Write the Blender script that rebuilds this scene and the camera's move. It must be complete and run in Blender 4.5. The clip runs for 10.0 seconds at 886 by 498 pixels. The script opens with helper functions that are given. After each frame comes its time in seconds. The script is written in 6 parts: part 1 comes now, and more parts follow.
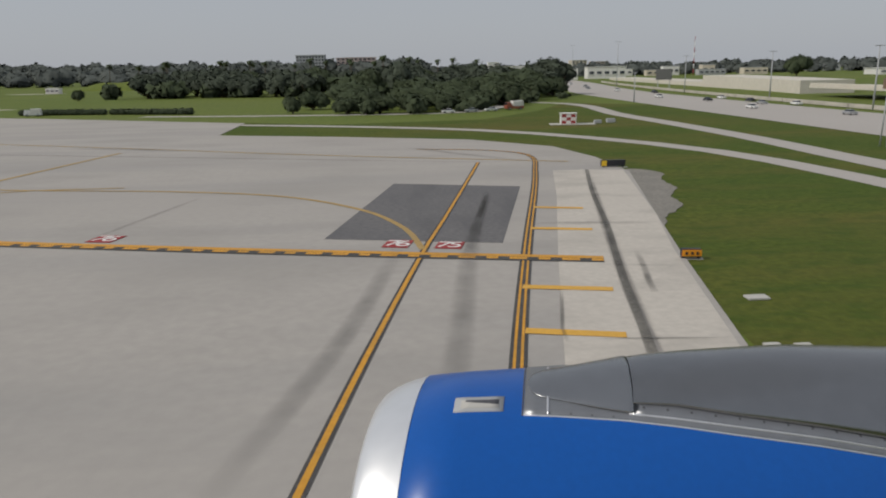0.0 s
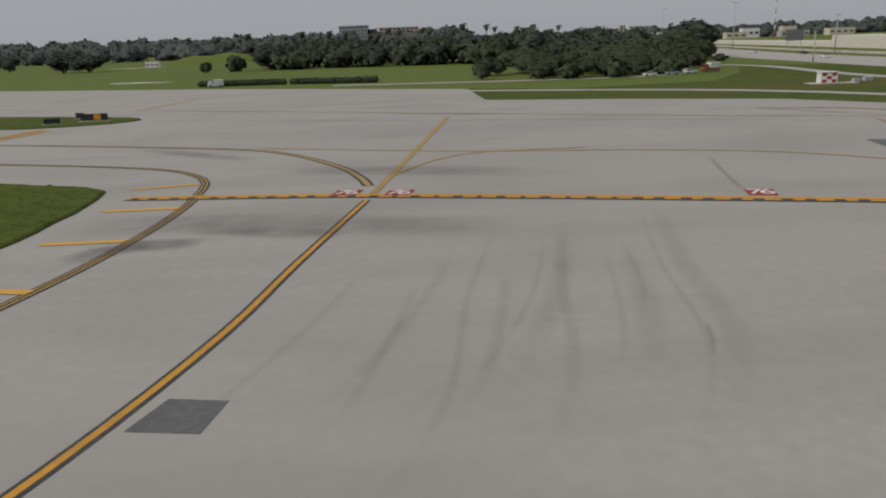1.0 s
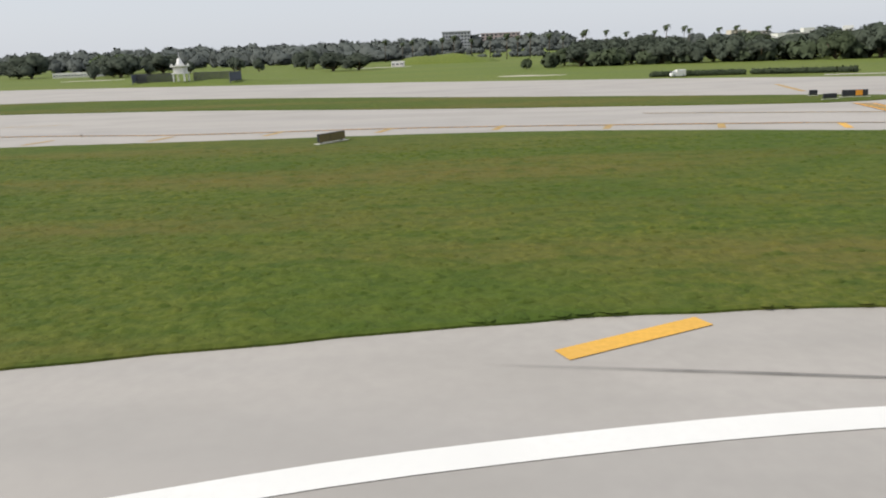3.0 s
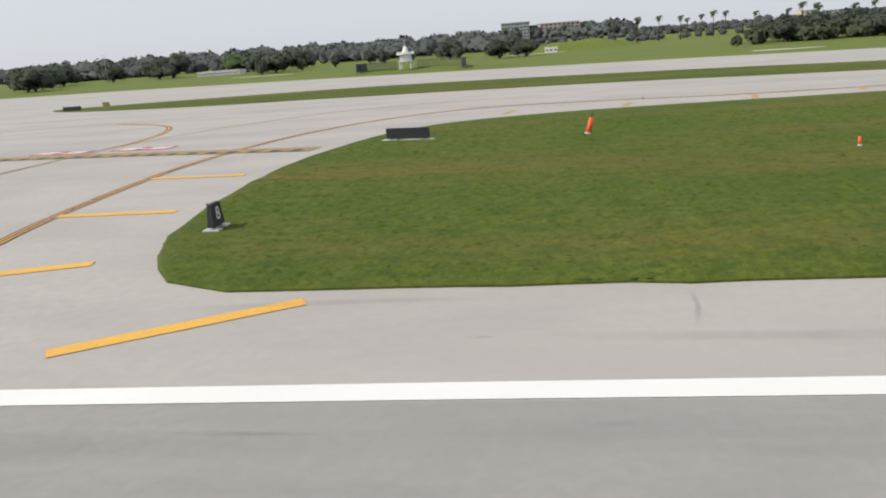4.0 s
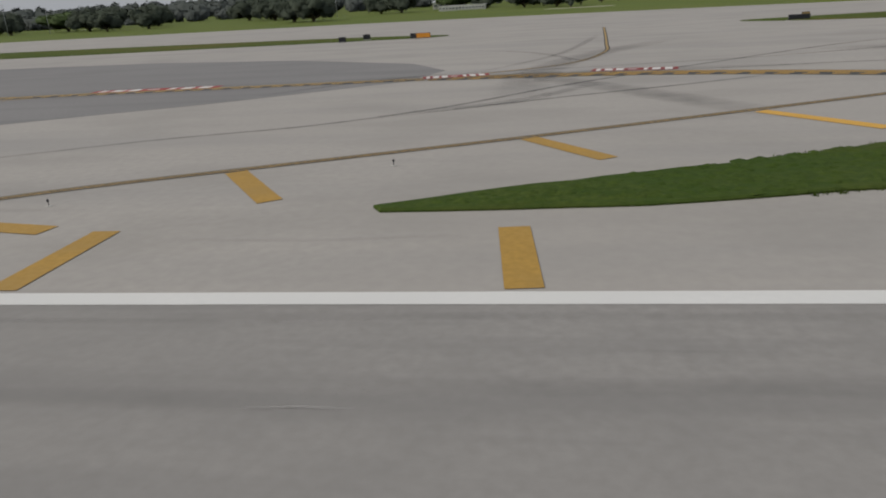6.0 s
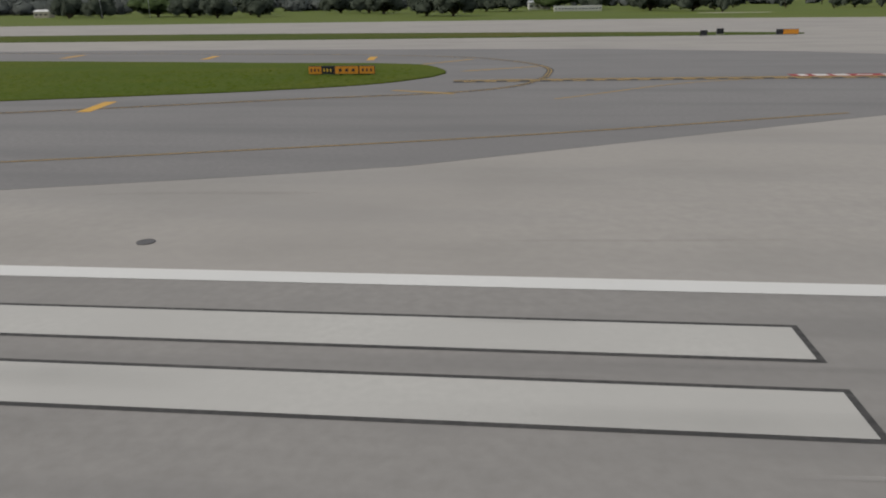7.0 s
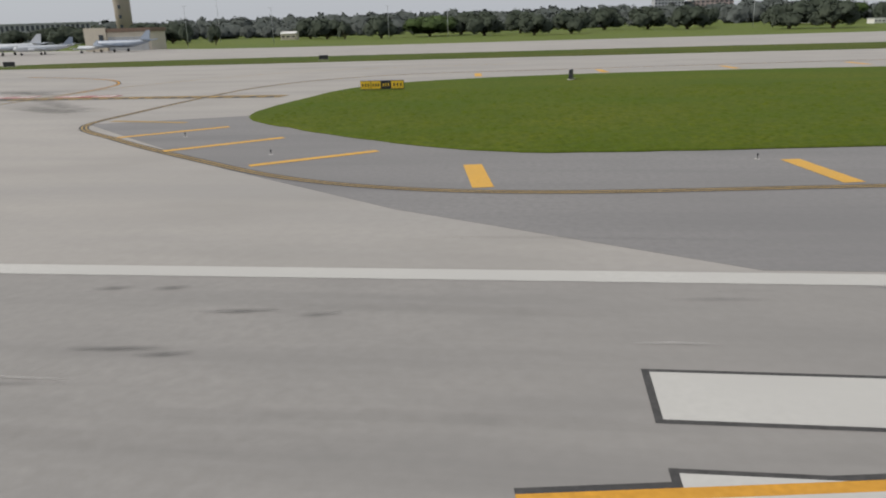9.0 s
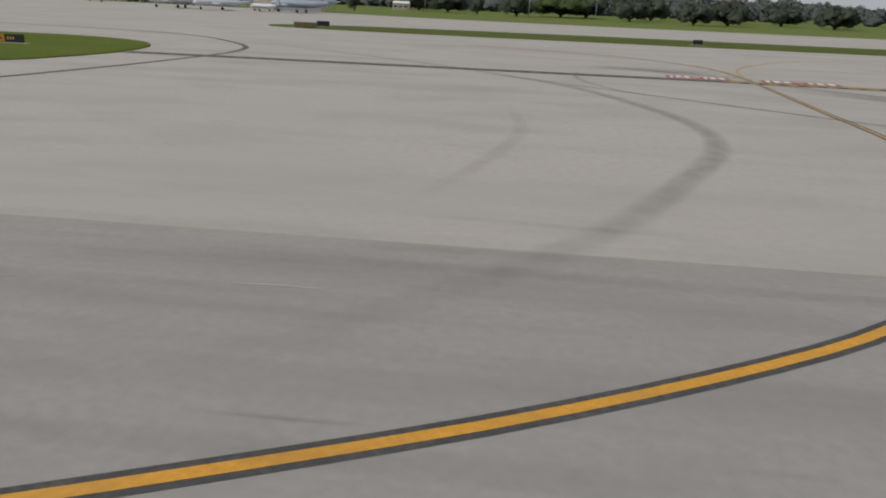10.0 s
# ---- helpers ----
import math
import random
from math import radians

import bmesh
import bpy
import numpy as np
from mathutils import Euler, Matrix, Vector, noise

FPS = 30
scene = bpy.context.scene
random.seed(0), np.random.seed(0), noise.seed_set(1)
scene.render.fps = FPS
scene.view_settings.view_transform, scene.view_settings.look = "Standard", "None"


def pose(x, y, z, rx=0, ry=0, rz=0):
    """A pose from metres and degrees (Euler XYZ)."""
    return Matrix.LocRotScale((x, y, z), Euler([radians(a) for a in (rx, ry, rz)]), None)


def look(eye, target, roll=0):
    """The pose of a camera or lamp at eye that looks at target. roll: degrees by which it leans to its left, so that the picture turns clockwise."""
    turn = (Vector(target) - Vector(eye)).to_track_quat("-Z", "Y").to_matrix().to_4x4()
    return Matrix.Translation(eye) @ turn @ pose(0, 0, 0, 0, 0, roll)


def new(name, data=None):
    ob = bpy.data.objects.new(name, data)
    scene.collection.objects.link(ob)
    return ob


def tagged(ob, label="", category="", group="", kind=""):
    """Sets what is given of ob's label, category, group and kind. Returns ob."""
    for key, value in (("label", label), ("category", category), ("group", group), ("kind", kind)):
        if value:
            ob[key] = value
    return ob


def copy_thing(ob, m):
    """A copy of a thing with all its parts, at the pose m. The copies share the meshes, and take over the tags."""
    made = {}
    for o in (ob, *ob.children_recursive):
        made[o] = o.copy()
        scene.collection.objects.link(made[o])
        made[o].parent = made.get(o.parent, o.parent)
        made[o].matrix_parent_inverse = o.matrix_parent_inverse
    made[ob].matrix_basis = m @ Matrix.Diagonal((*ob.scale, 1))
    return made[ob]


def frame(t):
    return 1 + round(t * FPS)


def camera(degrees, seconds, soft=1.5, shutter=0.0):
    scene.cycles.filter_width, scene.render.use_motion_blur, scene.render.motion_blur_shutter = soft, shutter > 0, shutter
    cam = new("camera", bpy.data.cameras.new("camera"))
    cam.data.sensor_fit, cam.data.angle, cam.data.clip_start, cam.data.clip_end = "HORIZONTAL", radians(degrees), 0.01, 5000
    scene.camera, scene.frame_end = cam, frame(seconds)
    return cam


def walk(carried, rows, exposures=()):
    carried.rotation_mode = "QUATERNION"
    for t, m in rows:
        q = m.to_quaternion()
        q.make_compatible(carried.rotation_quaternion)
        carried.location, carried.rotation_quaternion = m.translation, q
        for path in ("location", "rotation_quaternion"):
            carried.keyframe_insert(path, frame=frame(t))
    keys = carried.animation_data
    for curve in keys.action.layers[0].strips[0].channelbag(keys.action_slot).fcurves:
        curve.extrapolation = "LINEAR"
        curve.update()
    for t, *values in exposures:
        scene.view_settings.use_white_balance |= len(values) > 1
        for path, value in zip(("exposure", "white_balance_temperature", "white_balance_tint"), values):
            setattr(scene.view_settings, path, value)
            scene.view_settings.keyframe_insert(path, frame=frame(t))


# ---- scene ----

# camera and walk: a window seat on a taxiing airliner, forward is -x, the view is +y
cam = camera(62.2, 10.0, soft=2.0, shutter=0.0)
# seconds, x, y, z, yaw to the left of +y, pitch, roll
ROWS = [
    (0.0, 59.92, 13.46, 3.22, -3.72, -13.75, -1.14),
    (0.1, 58.75, 13.57, 3.21, -3.65, -14.06, -0.91),
    (0.2, 57.57, 13.66, 3.21, -3.48, -14.47, -0.95),
    (0.3, 56.38, 13.71, 3.22, -3.13, -15.02, -1.42),
    (0.4, 55.17, 13.75, 3.23, -2.70, -15.62, -1.99),
    (0.5, 53.93, 13.80, 3.24, -2.32, -16.11, -2.24),
    (0.6, 52.66, 13.87, 3.23, -2.08, -16.39, -1.89),
    (0.7, 51.37, 13.94, 3.21, -1.89, -16.45, -1.34),
    (0.8, 50.06, 14.00, 3.20, -1.66, -16.36, -1.15),
    (0.9, 48.73, 14.04, 3.20, -1.29, -16.15, -1.67),
    (1.0, 47.38, 14.06, 3.21, -0.90, -15.93, -2.30),
    (1.1, 46.01, 14.10, 3.21, -0.59, -15.79, -2.43),
    (1.2, 44.62, 14.13, 3.21, -0.38, -15.71, -2.09),
    (1.3, 43.20, 14.18, 3.21, -0.21, -15.68, -1.51),
    (1.4, 41.75, 14.23, 3.20, -0.05, -15.67, -0.90),
    (1.5, 40.26, 14.28, 3.20, 0.13, -15.63, -0.49),
    (1.6, 38.73, 14.33, 3.19, 0.35, -15.56, -0.45),
    (1.7, 37.16, 14.37, 3.20, 0.62, -15.46, -0.69),
    (1.8, 35.55, 14.38, 3.20, 0.92, -15.36, -1.11),
    (1.9, 33.91, 14.34, 3.20, 1.22, -15.29, -1.57),
    (2.0, 32.23, 14.23, 3.20, 1.53, -15.27, -1.96),
    (2.1, 30.52, 14.06, 3.20, 1.82, -15.31, -2.18),
    (2.2, 28.78, 13.83, 3.19, 2.09, -15.39, -2.24),
    (2.3, 26.99, 13.55, 3.19, 2.36, -15.48, -2.21),
    (2.4, 25.16, 13.25, 3.19, 2.64, -15.56, -2.14),
    (2.5, 23.28, 12.95, 3.19, 2.91, -15.58, -2.07),
    (2.6, 21.35, 12.65, 3.19, 3.21, -15.54, -2.05),
    (2.7, 19.38, 12.32, 3.20, 3.51, -15.47, -2.08),
    (2.8, 17.37, 11.92, 3.21, 3.83, -15.38, -2.14),
    (2.9, 15.33, 11.46, 3.22, 4.17, -15.31, -2.22),
    (3.0, 13.25, 10.96, 3.23, 4.52, -15.24, -2.34),
    (3.1, 11.12, 10.42, 3.23, 4.87, -15.18, -2.48),
    (3.2, 8.95, 9.87, 3.24, 5.23, -15.13, -2.64),
    (3.3, 6.72, 9.33, 3.24, 5.59, -15.10, -2.83),
    (3.4, 4.45, 8.81, 3.24, 5.95, -15.09, -3.03),
    (3.5, 2.11, 8.33, 3.24, 6.32, -15.09, -3.26),
    (3.6, -0.28, 7.90, 3.24, 6.67, -15.12, -3.51),
    (3.7, -2.74, 7.54, 3.23, 7.02, -15.17, -3.77),
    (3.8, -5.27, 7.27, 3.22, 7.36, -15.25, -4.04),
    (3.9, -7.86, 7.09, 3.20, 7.68, -15.36, -4.31),
    (4.0, -10.50, 6.96, 3.19, 7.97, -15.48, -4.40),
    (4.1, -13.15, 6.86, 3.19, 8.21, -15.61, -4.22),
    (4.2, -15.84, 6.75, 3.19, 8.40, -15.74, -3.87),
    (4.3, -18.60, 6.64, 3.19, 8.55, -15.84, -3.54),
    (4.4, -21.44, 6.53, 3.19, 8.67, -15.91, -3.36),
    (4.5, -24.33, 6.41, 3.18, 8.79, -15.98, -3.36),
    (4.6, -27.22, 6.31, 3.18, 8.90, -16.09, -3.51),
    (4.7, -30.13, 6.22, 3.19, 9.00, -16.20, -3.71),
    (4.8, -33.06, 6.15, 3.19, 9.07, -16.26, -3.84),
    (4.9, -36.04, 6.09, 3.19, 9.09, -16.27, -3.86),
    (5.0, -39.05, 6.04, 3.19, 9.12, -16.34, -4.14),
    (5.1, -42.09, 6.01, 3.19, 9.23, -16.58, -4.93),
    (5.2, -45.15, 5.98, 3.19, 9.34, -16.92, -5.67),
    (5.3, -48.22, 5.96, 3.19, 9.42, -17.24, -5.77),
    (5.4, -51.31, 5.93, 3.19, 9.44, -17.54, -5.33),
    (5.5, -54.41, 5.91, 3.19, 9.41, -17.84, -4.62),
    (5.6, -57.53, 5.90, 3.19, 9.34, -18.12, -3.89),
    (5.7, -60.66, 5.89, 3.19, 9.17, -18.38, -3.39),
    (5.8, -63.79, 5.85, 3.19, 8.89, -18.59, -3.27),
    (5.9, -66.92, 5.81, 3.19, 8.59, -18.77, -3.37),
    (6.0, -70.06, 5.74, 3.20, 8.38, -18.92, -3.41),
    (6.1, -73.20, 5.67, 3.20, 8.35, -19.07, -3.21),
    (6.2, -76.33, 5.60, 3.20, 8.36, -19.18, -2.86),
    (6.3, -79.44, 5.53, 3.21, 8.29, -19.25, -2.50),
    (6.4, -82.54, 5.46, 3.21, 8.11, -19.26, -2.16),
    (6.5, -85.63, 5.39, 3.21, 7.87, -19.23, -1.84),
    (6.6, -88.70, 5.33, 3.21, 7.58, -19.17, -1.56),
    (6.7, -91.77, 5.26, 3.21, 7.27, -19.09, -1.33),
    (6.8, -94.84, 5.21, 3.21, 6.97, -19.00, -1.16),
    (6.9, -97.91, 5.15, 3.21, 6.70, -18.90, -1.06),
    (7.0, -100.99, 5.10, 3.21, 6.48, -18.81, -1.04),
    (7.1, -104.07, 5.05, 3.21, 6.35, -18.74, -1.10),
    (7.2, -107.17, 5.01, 3.21, 6.32, -18.70, -1.26),
    (7.3, -110.28, 4.97, 3.21, 6.43, -18.69, -1.53),
    (7.4, -113.42, 4.94, 3.21, 6.67, -18.71, -1.86),
    (7.5, -116.57, 4.91, 3.21, 6.95, -18.74, -1.99),
    (7.6, -119.76, 4.87, 3.20, 7.19, -18.73, -1.76),
    (7.7, -122.98, 4.83, 3.20, 7.35, -18.71, -1.53),
    (7.8, -126.23, 4.79, 3.20, 7.46, -18.71, -1.67),
    (7.9, -129.53, 4.75, 3.20, 7.54, -18.71, -2.02),
    (8.0, -132.86, 4.71, 3.20, 7.61, -18.67, -2.29),
    (8.1, -136.22, 4.66, 3.20, 7.70, -18.57, -2.29),
    (8.2, -139.62, 4.61, 3.20, 7.78, -18.43, -2.21),
    (8.3, -143.05, 4.55, 3.20, 7.85, -18.30, -2.29),
    (8.4, -146.51, 4.49, 3.20, 7.92, -18.19, -2.42),
    (8.5, -150.00, 4.42, 3.20, 8.00, -18.10, -2.44),
    (8.6, -153.52, 4.36, 3.20, 8.09, -18.03, -2.21),
    (8.7, -157.05, 4.29, 3.19, 8.17, -17.92, -1.92),
    (8.8, -160.61, 4.22, 3.20, 8.21, -17.69, -1.74),
    (8.9, -164.20, 4.16, 3.20, 8.19, -17.40, -1.73),
    (9.0, -167.83, 4.11, 3.20, 8.10, -17.11, -1.91),
    (9.1, -171.49, 4.07, 3.20, 7.93, -16.88, -2.24),
    (9.2, -175.16, 4.03, 3.20, 7.72, -16.69, -2.53),
    (9.3, -178.83, 3.98, 3.19, 7.55, -16.53, -2.61),
    (9.4, -182.53, 3.92, 3.19, 7.42, -16.41, -2.61),
    (9.5, -186.29, 3.84, 3.18, 7.33, -16.38, -2.71),
    (9.6, -190.16, 3.74, 3.17, 7.25, -16.47, -2.96),
    (9.7, -194.07, 3.65, 3.17, 7.07, -16.75, -2.81),
    (9.8, -197.95, 3.59, 3.17, 6.66, -17.28, -1.71),
    (9.9, -201.82, 3.56, 3.19, 6.08, -17.99, 0.13),
    (10.0, -205.67, 3.55, 3.21, 5.42, -18.78, 2.34),
]
walk(cam, [(t, Matrix.Translation((x, y, z)) @ Matrix.Rotation(radians(yaw), 4, "Z") @ Matrix.Rotation(radians(90 + pitch), 4, "X") @ Matrix.Rotation(radians(roll), 4, "Z"))
          for t, x, y, z, yaw, pitch, roll in ROWS],
     exposures=[(0, -0.26), (0.5, -0.35), (1.0, -0.45), (1.5, -0.45), (2.0, 0.05), (2.5, 0.48), (2.7, 0.5), (3.8, 0.55), (4.0, 0.5), (4.2, 0.25), (4.5, -0.15), (5.0, -0.32), (5.5, -0.45), (6.0, -0.4), (7.5, -0.35), (8.5, 0.0), (9.0, 0.05), (9.5, -0.12), (10.0, -0.2)])

# world and sun
SUN_EL, SUN_AZ = radians(42), radians(-105)   # azimuth from +y, to the left
world = bpy.data.worlds.new("sky")
scene.world = world
world.use_nodes = True
wn = world.node_tree
sky = wn.nodes.new("ShaderNodeTexSky")
sky.sky_type = "NISHITA"
sky.sun_disc = False
sky.sun_elevation, sky.sun_rotation = SUN_EL, SUN_AZ
sky.dust_density, sky.air_density, sky.ozone_density = 2.0, 1.0, 1.0
# thin even overcast in front of the blue
haze = wn.nodes.new("ShaderNodeMix")
haze.data_type = "RGBA"
haze.inputs[0].default_value = 0.85
haze.inputs[7].default_value = (4.9, 5.15, 5.6, 1)
wn.links.new(sky.outputs[0], haze.inputs[6])
wn.links.new(haze.outputs[2], wn.nodes["Background"].inputs[0])
wn.nodes["Background"].inputs[1].default_value = 0.1
sun = new("sun", bpy.data.lights.new("sun", "SUN"))
sun.data.energy, sun.data.angle, sun.data.color = 2.6, radians(2.5), (1.0, 0.95, 0.875)
sun_from = Vector((math.sin(SUN_AZ) * math.cos(SUN_EL), math.cos(SUN_AZ) * math.cos(SUN_EL), math.sin(SUN_EL)))
sun.matrix_world = look(sun_from * 50, (0, 0, 0))

# ---- materials ----
def mat(name, color, rough=0.8, metal=0.0, vary=0.15, scale=3.0, fine=40.0, bump=0.0, tint=None, streak=None, spec=0.5, clump=None):
    """A surface with two scales of variation: broad patches towards tint and fine grain."""
    m = bpy.data.materials.new(name)
    m.use_nodes = True
    nt = m.node_tree
    b = nt.nodes["Principled BSDF"]
    b.inputs["Roughness"].default_value, b.inputs["Metallic"].default_value = rough, metal
    b.inputs["Specular IOR Level"].default_value = spec
    geo = nt.nodes.new("ShaderNodeNewGeometry")
    def noise_at(sc, stretch=(1, 1, 1), detail=4):
        mp = nt.nodes.new("ShaderNodeMapping")
        mp.inputs["Scale"].default_value = stretch
        nt.links.new(geo.outputs["Position"], mp.inputs[0])
        n = nt.nodes.new("ShaderNodeTexNoise")
        n.inputs["Scale"].default_value, n.inputs["Detail"].default_value = sc, detail
        nt.links.new(mp.outputs[0], n.inputs["Vector"])
        return n.outputs["Fac"]
    def mix(fac, a, c, kind="MIX"):
        x = nt.nodes.new("ShaderNodeMix")
        x.data_type, x.blend_type = "RGBA", kind
        for s, v in ((0, fac), (6, a), (7, c)):
            if isinstance(v, (tuple, float, int)):
                x.inputs[s].default_value = v
            else:
                nt.links.new(v, x.inputs[s])
        return x.outputs[2]
    def ramp(fac, lo, hi):
        r = nt.nodes.new("ShaderNodeMapRange")
        r.inputs[1].default_value, r.inputs[2].default_value = lo, hi
        nt.links.new(fac, r.inputs[0])
        return r.outputs[0]
    c = (*color, 1)
    dark = (*[v * (1 - vary) for v in color], 1)
    other = (*(tint or [v * (1 + vary * 0.7) for v in color]), 1)
    col = mix(ramp(noise_at(1 / scale), 0.35, 0.65), c, other)
    grain = noise_at(fine, detail=3)
    col = mix(ramp(grain, 0.3, 0.75), dark, col)
    if streak:
        amount, shade, stretch = streak
        fac = nt.nodes.new("ShaderNodeMath")
        fac.operation = "MULTIPLY"
        nt.links.new(ramp(noise_at(1.0, stretch, 4), 0.48, 0.68), fac.inputs[0])
        fac.inputs[1].default_value = amount
        col = mix(fac.outputs[0], col, (*shade, 1))
    if clump:
        amount, shade, size = clump
        fac = nt.nodes.new("ShaderNodeMath")
        fac.operation = "MULTIPLY"
        nt.links.new(ramp(noise_at(1 / size, (0.6, 1.2, 1), 5), 0.48, 0.66), fac.inputs[0])
        fac.inputs[1].default_value = amount
        col = mix(fac.outputs[0], col, (*shade, 1))
    nt.links.new(col, b.inputs["Base Color"])
    if bump:
        bp = nt.nodes.new("ShaderNodeBump")
        bp.inputs["Strength"].default_value, bp.inputs["Distance"].default_value = 0.6, bump
        nt.links.new(grain, bp.inputs["Height"])
        nt.links.new(bp.outputs[0], b.inputs["Normal"])
    return m


GRASS = mat("mown_grass", (0.078, 0.114, 0.019), 0.9, vary=0.3, scale=5, fine=7, bump=0.06, tint=(0.122, 0.136, 0.026), streak=(0.62, (0.140, 0.108, 0.034), (0.035, 0.26, 1)), spec=0.1, clump=(0.6, (0.046, 0.078, 0.014), 0.5))
GRASS_LIGHT = mat("pale_mown_grass", (0.092, 0.128, 0.013), 0.9, vary=0.28, scale=6, fine=6, bump=0.05, tint=(0.135, 0.150, 0.018), streak=(0.6, (0.066, 0.108, 0.012), (0.045, 0.3, 1)), spec=0.1, clump=(0.25, (0.060, 0.098, 0.012), 0.5))
GRASS_DARK = mat("dense_dark_grass", (0.056, 0.092, 0.017), 0.9, vary=0.25, scale=3, fine=8, bump=0.04, tint=(0.078, 0.106, 0.022), spec=0.1, streak=(0.5, (0.085, 0.082, 0.025), (0.06, 0.4, 1)), clump=(0.45, (0.040, 0.074, 0.014), 0.4))
FIELD = mat("field_grass", (0.125, 0.168, 0.028), 0.9, vary=0.25, scale=30, fine=2, tint=(0.165, 0.185, 0.04), streak=(0.4, (0.09, 0.125, 0.03), (0.02, 0.06, 1)), spec=0.2)
CONCRETE = mat("light_concrete", (0.372, 0.347, 0.318), 0.85, vary=0.03, scale=9, fine=5, tint=(0.412, 0.385, 0.352), streak=(0.4, (0.27, 0.262, 0.252), (0.05, 0.35, 1)), spec=0.3, clump=(0.4, (0.282, 0.266, 0.243), 3.0))
RUNWAY = mat("runway_concrete", (0.286, 0.271, 0.254), 0.88, vary=0.06, scale=10, fine=7, tint=(0.318, 0.302, 0.284), streak=(0.55, (0.212, 0.203, 0.193), (0.09, 1.3, 1)), spec=0.3, clump=(0.3, (0.232, 0.222, 0.210), 0.8))
SHOULDER = mat("shoulder_concrete", (0.52, 0.48, 0.425), 0.88, vary=0.10, scale=2.5, fine=8, streak=(0.55, (0.34, 0.315, 0.28), (0.5, 0.9, 1)), spec=0.3)
ASPHALT = mat("grey_asphalt", (0.226, 0.217, 0.212), 0.9, vary=0.06, scale=9, fine=8, tint=(0.262, 0.252, 0.245), streak=(0.5, (0.172, 0.167, 0.166), (0.06, 0.6, 1)), spec=0.3, clump=(0.3, (0.19, 0.184, 0.18), 2.5))
PATCH = mat("dark_asphalt_patch", (0.150, 0.146, 0.148), 0.9, vary=0.2, scale=1.6, fine=9, tint=(0.185, 0.178, 0.176), spec=0.3, streak=(0.6, (0.105, 0.103, 0.106), (1.2, 0.25, 1)))
ROAD = mat("road_concrete", (0.42, 0.39, 0.36), 0.9, vary=0.08, scale=12, fine=6, spec=0.3)
YELLOW = mat("yellow_paint", (0.72, 0.40, 0.06), 0.75, vary=0.18, scale=1.2, fine=14, tint=(0.62, 0.36, 0.08))
LINE_YELLOW = mat("line_paint", (0.70, 0.335, 0.03), 0.75, vary=0.25, scale=0.9, fine=12, tint=(0.58, 0.30, 0.04), clump=(0.35, (0.36, 0.20, 0.05), 0.6))
OLD_YELLOW = mat("old_yellow_paint", (0.47, 0.275, 0.05), 0.8, vary=0.22, scale=1.0, fine=10, tint=(0.38, 0.24, 0.07))
WORN_YELLOW = mat("worn_yellow_paint", (0.47, 0.31, 0.10), 0.8, vary=0.25, scale=1.5, fine=10, tint=(0.36, 0.25, 0.11))
FADED_YELLOW = mat("nearly_gone_yellow_paint", (0.17, 0.145, 0.095), 0.85, vary=0.25, scale=1.0, fine=10, tint=(0.13, 0.115, 0.085))
DULL_YELLOW = mat("dull_olive_yellow_paint", (0.27, 0.19, 0.06), 0.85, vary=0.25, scale=1.0, fine=10, tint=(0.22, 0.16, 0.07))
BLACK_PAINT = mat("black_paint", (0.06, 0.058, 0.056), 0.85, vary=0.3, scale=1.2, fine=12, tint=(0.10, 0.095, 0.09))
WHITE_PAINT = mat("white_paint", (0.74, 0.73, 0.70), 0.75, vary=0.08, scale=2, fine=10, tint=(0.66, 0.65, 0.62))
FADED_WHITE = mat("faded_white_paint", (0.53, 0.515, 0.48), 0.8, vary=0.10, scale=2, fine=10, tint=(0.47, 0.455, 0.425))
RED_PAINT = mat("red_paint", (0.33, 0.035, 0.035), 0.75, vary=0.2, scale=1, fine=12)
SIGN_BLACK = mat("black_sign_sheet", (0.02, 0.021, 0.026), 0.5, vary=0.2)
SIGN_YELLOW = mat("yellow_sign_sheet", (0.80, 0.52, 0.03), 0.45, vary=0.08)
SIGN_ORANGE = mat("orange_sign_sheet", (0.75, 0.30, 0.02), 0.45, vary=0.12)
OLIVE = mat("weathered_olive_sheet", (0.15, 0.115, 0.04), 0.6, vary=0.25)
PAD = mat("pale_concrete_pad", (0.48, 0.465, 0.43), 0.9, vary=0.1, scale=1, fine=12)
DARK_METAL = mat("dark_metal", (0.04, 0.04, 0.045), 0.5, metal=0.3, vary=0.2)
ORANGE = mat("orange_plastic", (0.80, 0.13, 0.03), 0.6, vary=0.1)
BARK = mat("bark", (0.12, 0.09, 0.065), 0.95, vary=0.3, scale=0.5, fine=8)
LEAF = mat("dark_green_leaves", (0.062, 0.080, 0.044), 0.85, vary=0.2, scale=1.6, fine=1.2, tint=(0.078, 0.098, 0.052), spec=0.12)
# haze painted in: leaf colour greyed and lightened for trees farther off
LEAF_HAZED = mat("haze_painted_leaves", (0.074, 0.090, 0.066), 0.85, vary=0.15, scale=3, fine=1.0, tint=(0.088, 0.104, 0.074), spec=0.1)
LEAF_LIGHT = mat("fresh_green_leaves", (0.065, 0.098, 0.030), 0.8, vary=0.35, scale=1.6, fine=1.2, spec=0.2)
# pale blue-grey base colour stands in for the haze of distance
LEAF_FAR_HAZED = mat("haze_painted_woodland", (0.112, 0.126, 0.116), 0.9, vary=0.10, scale=14, fine=0.5, tint=(0.128, 0.140, 0.126), spec=0.06)
WALL_WHITE = mat("white_wall", (0.72, 0.71, 0.68), 0.8, vary=0.06, scale=4, fine=4)
SCREEN_GREY = mat("dark_grey_slats", (0.12, 0.122, 0.12), 0.85, vary=0.12, scale=3, fine=4)
